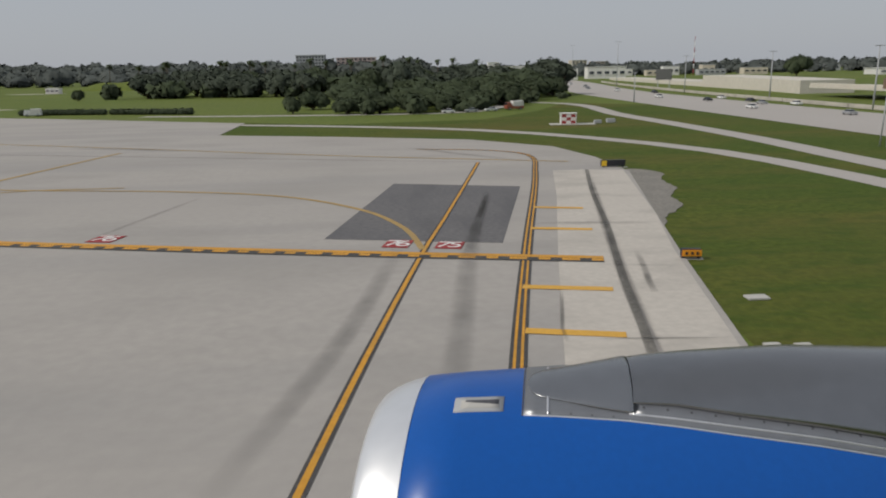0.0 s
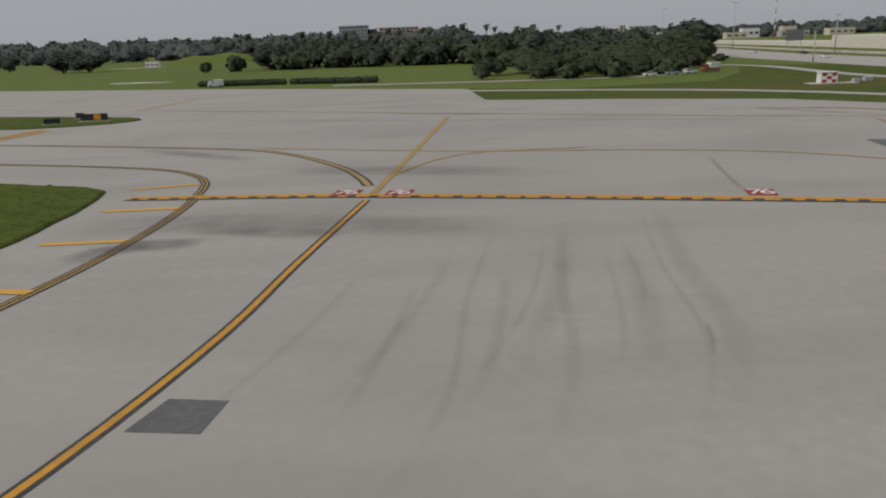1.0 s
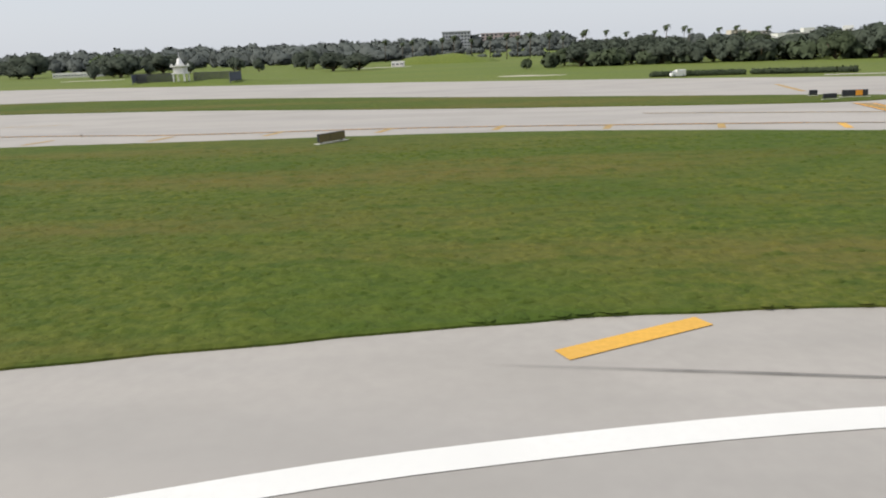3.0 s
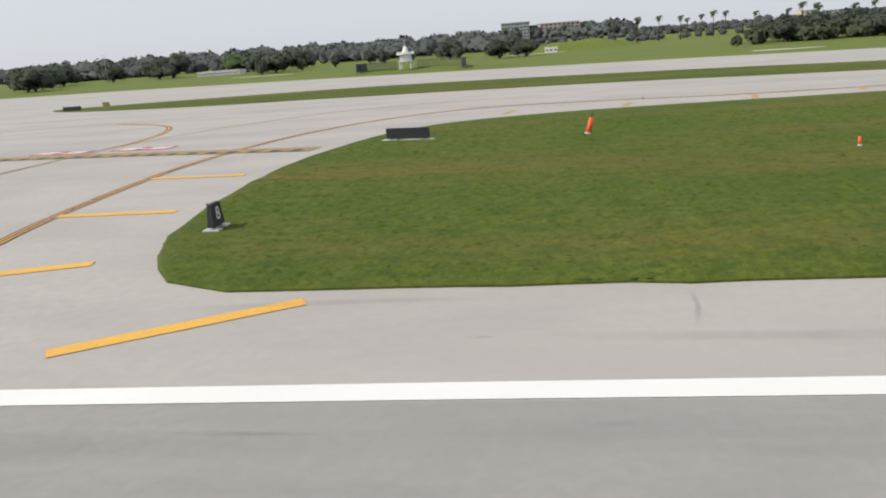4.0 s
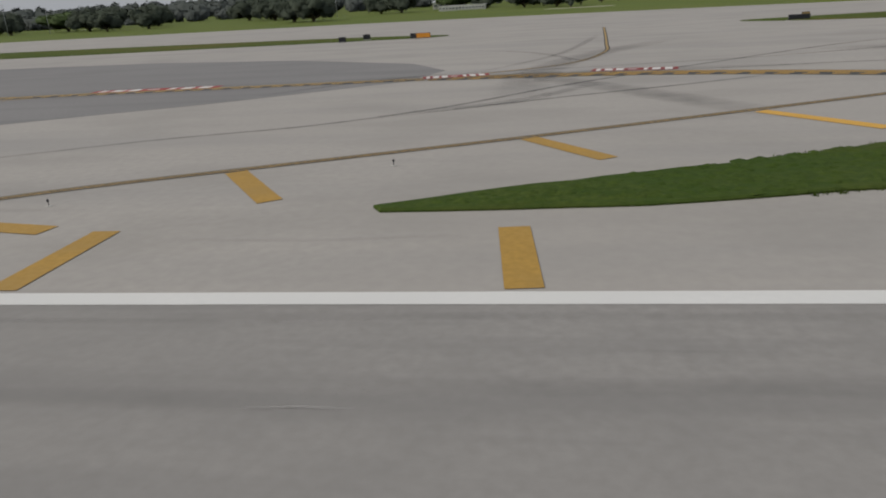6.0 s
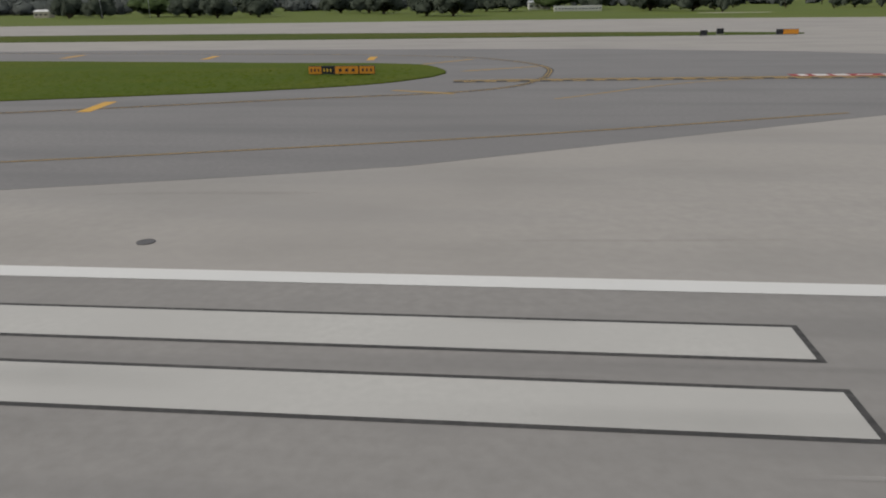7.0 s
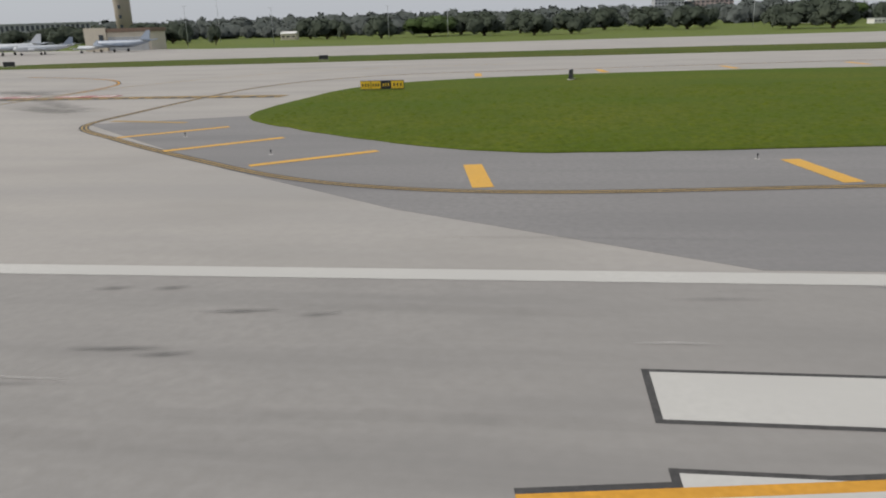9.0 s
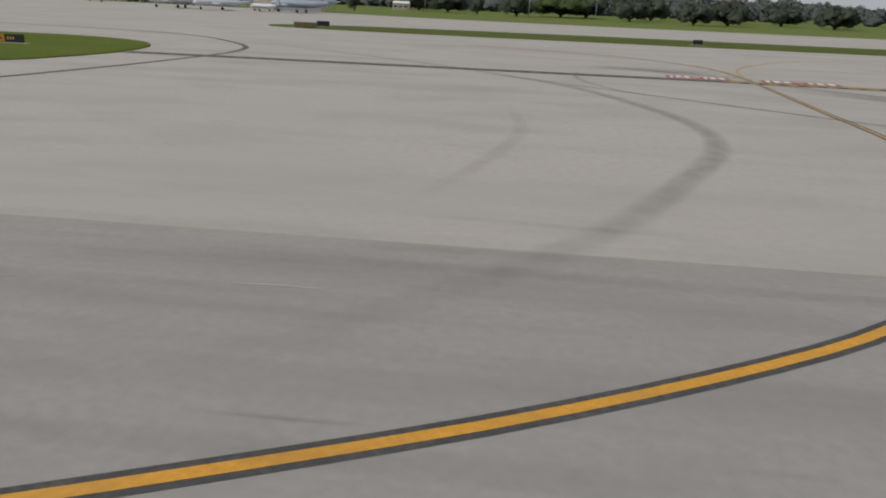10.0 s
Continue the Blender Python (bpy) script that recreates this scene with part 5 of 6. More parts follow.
soft_mark([(-75.2, 26.2), (-73, 27.5), (-69.4, 29.5), (-65.8, 31.2), (-60.7, 33.9)], 0.26, SKID, 0.0071, "thin dark worn line on the concrete")
soft_mark([(-221.3, 37.6), (-218.3, 38.2), (-214.6, 39.7), (-208, 41.2)], 0.4, STAIN, 0.0072)
soft_mark([(-71.5, 38.5), (-69.7, 34.8), (-67.4, 30.8), (-65.2, 26.6), (-63.8, 24)], 1.7, STAIN, 0.0065, "dark worn band scrubbed across the concrete", "stain")
soft_mark([(-74, 37), (-71.5, 41), (-69, 47), (-66, 62)], 0.6, STAIN, 0.0066)
soft_mark([(-80, 37.2), (-72, 38.2), (-60, 40), (-45, 46)], 0.4, STAIN, 0.0067)
soft_mark([(-62, 54), (-68, 44), (-70.5, 36), (-71, 28)], 2.2, STAIN, label="grey worn band across the concrete", name="stain")
soft_mark([(-58, 42), (-50, 41.5), (-44, 43)], 3.2, STAIN, label="grey repaired patch in the concrete", name="stain")
soft_mark([(-45.5, 40), (-41, 38.6), (-37, 38.4)], 1.4, STAIN, label="grey repaired patch in the concrete", name="stain")
soft_mark([(-80, 36.5), (-70, 36.8), (-60, 36)], 1.6, STAIN, label="dark tyre scrubbing along a holding line", name="stain")
rngs = random.Random(21)
for n in range(150):
    x, y = 12 - n * 1.75 + rngs.uniform(-3, 3), rngs.uniform(6.2, 13.0)
    l = rngs.uniform(3, 12)
    soft_mark([(x - l / 2, y - rngs.uniform(0, 0.1)), (x, y + 0.03), (x + l / 2, y)], rngs.uniform(0.12, 0.55), FAINT if n % 11 else STAIN, 0.0145 + 0.00002 * n, label="faint dark rubber streak along the runway")
for n in range(30):
    x, y = 6 - n * 7.9 + rngs.uniform(-3, 3), rngs.uniform(7, 13.2)
    l = rngs.uniform(0.8, 3)
    soft_mark([(x - l / 2, y), (x, y + 0.03), (x + l / 2, y)], rngs.uniform(0.04, 0.09), PALE, 0.0176 + 0.00002 * n, label="pale scuff along the runway", name="scuff")
for n in range(26):
    x, y = -8 - n * 9 + rngs.uniform(-4, 4), rngs.uniform(14.2, 17.5)
    soft_mark([(x - 2.5, y + rngs.uniform(-0.3, 0.3)), (x, y), (x + 2.5, y + rngs.uniform(-0.3, 0.3))], rngs.uniform(0.1, 0.4), FAINT, 0.0118 + 0.00002 * n, label="faint worn streak on the concrete", name="stain")
for x, y, l in [(-171.4, 11.8, 0.5), (-170.4, 11.75, 0.3), (-173.4, 12.5, 0.3), (-172.6, 12.55, 0.25), (-172.3, 10.7, 0.6), (-171.7, 10.6, 0.35), (-160.4, 12.2, 0.3), (-153.6, 11.9, 0.25), (-55.2, 11.6, 0.5), (-57.8, 11.2, 0.4), (-54.3, 12.6, 0.9)]:
    soft_mark([(x - l, y - 0.03), (x, y), (x + l, y + 0.05)], 0.14, SKID, 0.0226, "short dark scuff on the runway")
soft_mark([(-199.9, 13.3), (-203, 13.3), (-210, 13.35), (-225, 13.3), (-300, 13.2)], 0.55, PALE, label="almost vanished white runway edge line", name="scuff")
soft_mark([(-209, 8.5), (-204.6, 13.7), (-202, 18.8), (-200.8, 21.9), (-200.5, 25.2), (-201.5, 29.5), (-203.8, 34.8), (-209, 41), (-214, 45.5), (-224, 53)], 0.75, STAIN)
soft_mark([(-200.4, 32), (-200.9, 32.9), (-202.1, 35), (-203.1, 38.5), (-202.8, 43)], 0.35, STAIN, 0.0073)
soft_mark([(-202.8, 46), (-199, 45.4), (-195.2, 44.2)], 3.2, STAIN, 0.0074, "dark stain on the concrete", "stain")
soft_mark([(-194, 37.8), (-190, 35.4), (-186.6, 33.6)], 2.6, STAIN, 0.0075, "dark stain on the concrete", "stain")
soft_mark([(-210, 40), (-206, 37.5), (-202.4, 34.4), (-194.7, 28), (-186.1, 21), (-180, 16)], 0.3, SKID)
soft_mark([(-207.5, 15.0), (-206.4, 18.5), (-205.6, 23), (-206, 28)], 0.5, FAINT)
soft_mark([(31, 50.5), (43, 46.4), (53.4, 42.7), (62.8, 39.4), (65.9, 38.5)], 0.36, STAIN, 0.0056, "thin dark worn line on the concrete")
soft_mark([(-92, 18), (-83.7, 22.4), (-80.3, 24.2), (-76.4, 25.7), (-73.1, 28.2), (-69.1, 32.8), (-64, 37.5), (-53.4, 46), (-40, 50), (-20, 52)], 0.28, SKID, 0.0056, "thin dark worn line on the concrete")
soft_mark([(-116, 20), (-122, 19.5), (-128, 20), (-134, 19)], 2.4, FAINT, 0.0056, "dark worn band on the asphalt", "stain")
tagged(slab("pavement_patch", [(44.6, 19.9), (45.3, 19.8), (45.4, 20.4), (44.8, 20.5)], 0.0, 0.004, PATCH, smooth=False), "small dark square repair in the concrete", "pavement", kind="structure")
tagged(mesh_ob("drain_cover", tube([(0, 0, 0), (0, 0, 0.012)], 0.13, 20), PATCH), "round dark metal drain cover in the concrete", "drain cover").matrix_world = Matrix.Translation((-106.32, 14.52, 0.0))
soft_mark([(-118, 15.1), (-116, 15.15), (-113.9, 15.35), (-112.4, 15.5), (-110.5, 15.55)], 0.55, STAIN, 0.0077, "dark smudge on the concrete", "stain")
soft_mark([(-114.6, 15.3), (-113.6, 15.4), (-112.6, 15.5)], 0.3, SKID, 0.0078, "dark smudge on the concrete", "stain")
soft_mark([(-120, 8.9), (-114, 9.2), (-111, 9.5), (-104, 9.9)], 0.6, STAIN, 0.0224, "dark rubber band along the runway", "stain")


# ---- the meadow beyond: white station, hedges, van, checkered hut ----
def beacon_station(x, y):
    root = thing("navigation_beacon", Matrix.Translation((x, y, 0.5)) @ Matrix.Diagonal((0.72, 0.72, 0.72, 1)), "white radio beacon hut with a cone on a platform", "radio beacon")
    for sx in (-1, 1):
        for sy in (-1, 1):
            part("leg", box(0.22, 0.22, 1.35, (sx * 1.0, sy * 1.0, 0)), WALL_WHITE, root)
    part("floor_slab", box(2.5, 2.5, 0.2, (0, 0, 1.3), bevel=0.03), WALL_WHITE, root)
    part("hut", box(1.9, 1.9, 1.0, (0, 0, 1.5), bevel=0.04), WALL_WHITE, root)
    part("platform", tube([(0, 0, 2.5), (0, 0, 2.6), (0, 0, 2.72)], [1.5, 1.72, 1.72], 16), WALL_WHITE, root)
    for k in range(8):
        a = k * math.pi / 4
        part("aerial_box", box(0.28, 0.28, 0.36, (1.5 * math.cos(a), 1.5 * math.sin(a), 2.72), bevel=0.03), WALL_WHITE, root)
    part("cone", tube([(0, 0, 2.7), (0, 0, 3.0), (0, 0, 3.9), (0, 0, 4.1)], [0.75, 0.62, 0.32, 0.12], 14), WALL_WHITE, root)
    part("mast", tube([(0, 0, 4.05), (0, 0, 5.1)], 0.04, 6), WALL_GREY, root)
    return root


beacon_station(-27.4, 106.2)


def louvre_fence(x0, x1, y):
    """Upright boards set edge on to the taxiway, solid to a slanting view and open to a square one."""
    root = thing("louvre_fence", Matrix.Translation(((x0 + x1) / 2, y, 0.3)), "low dark fence of upright boards beside the beacon", "fence", "beacon fences")
    half, count = (x1 - x0) / 2, int((x1 - x0) / 0.17)
    for z in (0.2, 1.16):
        part("rail", box(2 * half, 0.07, 0.07, (0, 0, z)), SCREEN_GREY, root)
    for k in range(count + 1):
        part("board", box(0.016, 0.29, 1.2, (-half + k * 2 * half / count, 0, 0.02)), SCREEN_GREY, root)
    return root


def end_panel(x, y, length, yaw, low):
    root = thing("screen_panel", Matrix.Translation((x, y, low)) @ Matrix.Rotation(radians(yaw), 4, "Z"), "dark blue-grey solid panel closing the fence by the beacon", "fence", "fence panels")
    part("panel", box(length, 0.06, 1.05, (0, 0, 0.3), bevel=0.01), PANEL_BLUE, root)
    for u in (-0.46, 0.46):
        part("post", box(0.1, 0.12, 1.4, (length * u, 0.07, -0.05)), SCREEN_GREY, root)
    return root


louvre_fence(-34.1, -28.9, 107.6)
louvre_fence(-26.0, -19.7, 106.9)
end_panel(-33.9, 108.0, 2.4, 65, 0.2)
end_panel(-19.5, 104.2, 3.8, 88, 0.1)


def hedge(x0, y0, x1, y1, h, seed):
    leaves = Foliage(seed)
    d = Vector((x1 - x0, y1 - y0, 0))
    for k in range(int(d.length / 0.25) + 1):
        leaves.cloud(Vector((x0, y0, h * 0.40)) + d * (k * 0.25 / d.length), 0.3, 0.34, h * 0.5, 70, 0.12, 0.92)
    return tagged(leaves.build("hedge", HEDGE), "low dark clipped hedge along the road", "hedge", "hedges")


hedge(27.6, 81.2, 35.4, 79.6, 0.5, 1)
hedge(36.0, 79.4, 42.0, 77.2, 0.5, 2)
hedge(42.4, 77.0, 43.4, 76.5, 0.55, 3)


def vehicle(name, x, y, yaw, length, paint, label, category="car", tall=False):
    root = thing(name, Matrix.Translation((x, y, 0)) @ Matrix.Rotation(radians(yaw), 4, "Z"), label, category, "vehicles")
    w, h = length * 0.4, length * (0.26 if not tall else 0.3)
    part("body", box(length, w, h * 0.55, (0, 0, length * 0.06), bevel=length * 0.025), paint, root)
    if tall:
        part("cargo_box", box(length * 0.6, w, h * 1.0, (length * 0.18, 0, length * 0.16), bevel=0.03), WALL_WHITE, root)
        cab = part("cab", box(length * 0.26, w * 0.95, h * 0.75, (-length * 0.32, 0, length * 0.16), bevel=0.05), paint, root)
        part("windscreen", box(0.03, w * 0.8, h * 0.35, (-length * 0.455, 0, length * 0.27)), GLASS, cab)
    else:
        cab = part("cabin", box(length * 0.52, w * 0.9, h * 0.45, (length * 0.04, 0, length * 0.06 + h * 0.53), bevel=length * 0.02, taper=0.82), GLASS, root, "dark glazed cabin")
        part("roof", box(length * 0.36, w * 0.7, h * 0.06, (length * 0.04, 0, length * 0.06 + h * 0.96), bevel=length * 0.008), paint, cab)
    for sx in (-0.31, 0.31):
        for sy in (-0.46, 0.46):
            wheel = part("wheel", tube([(length * sx, w * sy - 0.06 * length / 3, length * 0.075), (length * sx, w * sy + 0.06 * length / 3, length * 0.075)], length * 0.075, 12), TYRE, root)
            part("rim", tube([(length * sx, w * sy - 0.063 * length / 3, length * 0.075), (length * sx, w * sy + 0.063 * length / 3, length * 0.075)], length * 0.04, 8), WALL_GREY, wheel)
    return root


CAR_WHITE = mat("white_car_paint", (0.75, 0.75, 0.74), 0.3, vary=0.03)
CAR_SILVER = mat("silver_car_paint", (0.45, 0.46, 0.48), 0.3, metal=0.4, vary=0.05)
CAR_DARK = mat("dark_car_paint", (0.03, 0.032, 0.038), 0.3, vary=0.1)
CAR_RED = mat("red_brown_paint", (0.32, 0.10, 0.06), 0.4, vary=0.1)
vehicle("van", 29.4, 79.3, 12, 1.35, CAR_WHITE, "white van parked by the hedge", "van", True)
for x, y, k in [(89.6, 144, 0), (88.5, 121, 1), (90.9, 100, 2), (87.1, 88, 0), (88.3, 79, 2), (91.1, 82.4, 0), (90.8, 76, 2), (86.3, 66.6, 0), (89.8, 72, 1), (91.3, 69.5, 0), (88.3, 57.9, 1), (93, 150, 0), (91, 132, 1), (96, 172, 0), (94, 165, 2), (89.5, 110, 0)]:
    vehicle("car", x, y, 96, 1.0 + 0.003 * (y - 60), (CAR_WHITE, CAR_SILVER, CAR_DARK)[k], ("white", "silver", "dark")[k] + " car on the wide pale highway")
for x, y, k in [(-292, 166, 2), (-288, 165, 2), (-283.5, 163.5, 0), (-280, 163, 2), (-276.5, 161, 2), (-296, 168, 0)]:
    vehicle("car", x, y, 6, 2.6, (CAR_WHITE, CAR_SILVER, CAR_DARK)[k], ("white", "silver", "dark")[k] + " car parked at the edge of the apron")
vehicle("truck", 69.6, 72.2, 14, 1.5, CAR_RED, "red-brown truck with a white box by the trees", "truck", True)
vehicle("car", 64.2, 69.9, 8, 1.0, CAR_WHITE, "white car parked under the trees")
vehicle("car", 66.0, 70.3, 8, 1.0, CAR_SILVER, "silver car parked under the trees")
vehicle("car", 67.6, 70.9, 14, 1.0, CAR_WHITE, "white car parked under the trees")


def checker_hut(x, y):
    root = thing("checkered_hut", Matrix.Translation((x, y, -0.03)) @ Matrix.Rotation(radians(-8), 4, "Z") @ Matrix.Diagonal((0.62, 0.62, 0.62, 1)), "small red and white checkered equipment hut", "hut")
    part("slab", box(4.2, 1.8, 0.06, (0.4, 0, 0), bevel=0.02), PAD, root, "pale concrete slab")
    body = part("body", box(1.45, 1.1, 0.95, (0, 0, 0.05), bevel=0.03), WALL_WHITE, root)
    for i in range(3):
        for k in range(3):
            if (i + k) % 2 == 0:
                part("checker", box(0.4, 0.015, 0.27, (-0.42 + i * 0.42, -0.556, 0.12 + k * 0.29)), RED_PAINT, body, "red square")
    part("roof", box(1.6, 1.2, 0.07, (0, 0, 1.0), bevel=0.015), WALL_WHITE, root)
    return root


checker_hut(70.1, 56.0)
for x, y, s in [(71.9, 56.2, 0.3), (72.8, 56.6, 0.35)]:
    tagged(mesh_ob("equipment_box", box(s * 1.4, s, s * 0.7, bevel=0.03), WALL_GREY), "grey equipment box on the grass", "box", "equipment").matrix_world = Matrix.Translation((x, y, -0.03))


def lamp_pole(x, y, h, label="tall thin grey lamp pole", arm=True, r=0.07, name="lamp_pole"):
    root = thing(name, Matrix.Translation((x, y, -0.03)), label, "pole", "poles")
    part("pole", tube([(0, 0, 0), (0, 0, h * 0.5), (0, 0, h)], [r, r * 0.8, r * 0.55], 8), WALL_GREY, root)
    if arm:
        part("arm", box(h * 0.16, 0.06, 0.06, (0, 0, h)), WALL_GREY, root)
    return root


for x, y, h in [(82.2, 81, 2.6), (92.5, 62, 4.2), (93.5, 78, 4.2), (94.5, 100, 4.2), (97, 135, 7), (103, 190, 8), (-227, 166, 7.5), (-205, 185, 7.5), (-246, 164, 8.5), (-190, 180, 6), (-264, 222, 12), (-120, 190, 7)]:
    lamp_pole(x, y, h)
root = thing("highway_sign", Matrix.Translation((98.6, 118, -0.03)) @ Matrix.Rotation(radians(-30), 4, "Z"), "dark grey highway sign on two posts", "road sign")
for s in (-1, 1):
    part("post", box(0.1, 0.1, 1.7, (s * 0.8, 0, 0)), WALL_GREY, root)
part("panel", box(2.2, 0.1, 1.5, (0, -0.1, 1.2), bevel=0.03), SCREEN_GREY, root)
root = thing("highway_sign", Matrix.Translation((95.0, 64, -0.03)) @ Matrix.Rotation(radians(-40), 4, "Z"), "brown highway sign on one post", "road sign")
part("post", box(0.1, 0.1, 1.6, (0, 0, 0)), WALL_BEIGE, root)
part("panel", box(1.0, 0.1, 0.75, (0, -0.1, 1.3), bevel=0.03), ROOF_BROWN, root)
root = thing("billboard", Matrix.Translation((99.5, 205, -0.03)) @ Matrix.Rotation(radians(-12), 4, "Z"), "white billboard on a dark post beyond the highway", "billboard")
part("post", box(0.3, 0.3, 4.2, (0, 0, 0)), DARK_METAL, root)
part("panel", box(2.4, 0.2, 1.3, (0, -0.2, 3.6), bevel=0.04), WALL_WHITE, root)
root = thing("radio_mast", Matrix.Translation((157, 250, -0.03)), "thin red and white radio mast", "mast")
for k in range(7):
    part("section", tube([(0, 0, k * 1.7), (0, 0, k * 1.7 + 1.7)], 0.16 - 0.012 * k, 6), (RED_PAINT, WALL_WHITE)[k % 2], root)
root = thing("lattice_mast", Matrix.Translation((79.2, 41, -0.03)), "short pale lattice mast in the grass", "mast")
for sx in (-0.2, 0.2):
    for sy in (-0.2, 0.2):
        part("rail", tube([(sx, sy, 0), (sx * 0.8, sy * 0.8, 2.2)], 0.03, 6), WALL_GREY, root)
for k in range(6):
    part("rung", box(0.42, 0.03, 0.03, (0, -0.2, 0.25 + k * 0.35)), WALL_GREY, root)


def ramp_wall():
    """The pale retaining wall of a raised road beyond the highway, with its parapet and a dark underpass."""
    root = thing("retaining_wall", Matrix(), "long pale concrete retaining wall of a raised road", "wall")
    for (x0, y0, h0), (x1, y1, h1) in [((112, 190, 0.5), (106.2, 122.2, 0.7)), ((106, 122, 1.6), (104.2, 98, 1.4)), ((104.2, 98, 1.4), (103, 90, 1.35))]:
        bm = bmesh.new()
        for z0, h in ((0, 1),):
            v = [bm.verts.new(p) for p in ((x0, y0, -0.03), (x1, y1, -0.03), (x1, y1, h1), (x0, y0, h0), (x0 + 6, y0, -0.03), (x1 + 6, y1, -0.03), (x1 + 6, y1, h1), (x0 + 6, y0, h0))]
            for f in ((0, 1, 2, 3), (5, 4, 7, 6), (3, 2, 6, 7), (1, 5, 6, 2), (4, 0, 3, 7)):
                bm.faces.new([v[k] for k in f])
        part("wall_panel", bm, CREAM, root)
    part("deck", box(6, 60, 0.25, (103.5, 54, 0.75), bevel=0.04), CREAM, root, "pale bridge deck")
    part("parapet", box(0.2, 60, 0.25, (100.7, 54, 1.0), bevel=0.03), CREAM, root)
    for y in (30, 44, 58, 72):
        part("pier", box(1.2, 0.8, 0.8, (103.5, y, -0.03), bevel=0.05), CREAM, root)
    return root


ramp_wall()
root = thing("highway_barrier", Matrix(), "low pale concrete barrier beside the highway", "barrier")
for k in range(14):
    y = 30 + k * 10
    part("segment", box(0.2, 9.9, 0.3, (92.0 + 0.0006 * (y - 30) ** 2, y, -0.02), bevel=0.03, rz=radians(-0.07 * (y - 30))), SHOULDER, root)


# ---- buildings ----
def house(name, x, y, sx, sy, h, yaw, wall, label, floors=1, bays=5, roof=None, category="building", pitched=False):
    root = thing(name, Matrix.Translation((x, y, -0.03)) @ Matrix.Rotation(radians(yaw), 4, "Z"), label, category, "buildings")
    body = part("wall", box(sx, sy, h), wall, root)
    if pitched:
        bm = bmesh.new()
        v = [bm.verts.new(p) for p in ((-sx * 0.53, -sy * 0.56, h), (sx * 0.53, -sy * 0.56, h), (sx * 0.53, sy * 0.56, h), (-sx * 0.53, sy * 0.56, h), (-sx * 0.5, 0, h * 1.35), (sx * 0.5, 0, h * 1.35))]
        for f in ((0, 1, 5, 4), (2, 3, 4, 5), (1, 2, 5), (3, 0, 4), (3, 2, 1, 0)):
            bm.faces.new([v[k] for k in f])
        part("roof", bm, roof or ROOF_BROWN, root)
    else:
        part("roof", box(sx * 1.03, sy * 1.03, h * 0.05, (0, 0, h)), roof or wall, root)
    fh = h / floors
    for i in range(floors):
        for k in range(bays):
            w = sx / bays
            tall = 0.5 if floors > 1 else 0.24
            win = part("window", box(w * 0.6, 0.12, fh * tall, (-sx / 2 + w * (k + 0.5), -sy / 2, fh * (i + 0.4))), GLASS, root)
            part("sill", box(w * 0.68, 0.2, fh * 0.05, (-sx / 2 + w * (k + 0.5), -sy / 2 - 0.03, fh * (i + 0.34))), wall, win)
    return root


house("office_block", -31, 900, 32, 24, 21, 0, WALL_GREY, "grey office block far behind the trees", 6, 9)
house("office_block", 20, 925, 46, 24, 18, 0, WALL_PINK, "pinkish office block far behind the trees", 5, 9)
house("tower_block", 262, 820, 16, 16, 9.5, 0, WALL_BEIGE, "beige tower block on the skyline", 7, 4)
house("tower_block", 288, 830, 18, 16, 8, 0, WALL_BEIGE, "beige tower block on the skyline", 6, 4)
house("low_building", 104, 208, 9, 6, 2.6, -10, WALL_WHITE, "low white building beyond the highway", 1, 8)
house("low_building", 186, 190, 16, 10, 1.5, -14, WALL_WHITE, "low white warehouse beyond the highway", 1, 8)
house("low_building", 118, 215, 10, 8, 3.0, -8, WALL_WHITE, "low white building beyond the highway", 1, 5)
house("low_building", 218, 300, 30, 12, 2.2, -14, WALL_GREY, "grey warehouse beyond the highway", 1, 8)
for x, y, w, h, wall, tone in [(118, 262, 7, 2.6, WALL_WHITE, "white"), (127, 250, 5, 2.0, WALL_GREY, "grey"), (134, 256, 9, 2.2, WALL_WHITE, "white"), (143, 246, 6, 1.8, WALL_BEIGE, "beige"), (150, 252, 5, 2.8, WALL_WHITE, "white"), (160, 244, 8, 1.7, WALL_GREY, "grey"), (172, 240, 7, 2.0, WALL_BEIGE, "beige"), (110, 246, 4, 1.8, WALL_WHITE, "white"), (164, 256, 4, 3.0, WALL_BEIGE, "beige"), (240, 246, 12, 1.6, WALL_WHITE, "white")]:
    house("low_building", x, y, w, 5, h, -10, wall, "small " + tone + " building in the low town beyond the highway", 1, max(2, int(w / 1.6)), WALL_GREY)
house("low_building", 98, 240, 7, 6, 3.6, 0, WALL_WHITE, "small white building between the trees", 1, 4)
house("low_building", 84, 190, 2.4, 2.0, 4.4, 0, WALL_WHITE, "small white rooftop structure above the trees", 1, 1)
house("low_building", -89, 190, 11, 4, 1.1, 0, WALL_WHITE, "long low white building between the trees", 1, 14, WALL_WHITE)
house("low_building", -97.5, 222, 6, 4, 1.8, 4, WALL_WHITE, "white house with a pale pitched roof", 1, 4, WALL_GREY, pitched=True)
house("low_building", -7, 168, 2.6, 1.6, 1.1, 0, WALL_WHITE, "small white shed beside the trees", 1, 3)
house("low_building", -240, 215, 4.4, 3, 1.7, 0, WALL_BEIGE, "small pale building among trees", 1, 3, pitched=True, roof=WALL_WHITE)
house("low_building", -352, 268, 34, 14, 7.4, 20, WALL_GREY, "long dark grey terminal building", 2, 20)
house("low_building", -388, 262, 16, 12, 7.5, 20, WALL_BEIGE, "pale building at the edge of the apron", 1, 6)


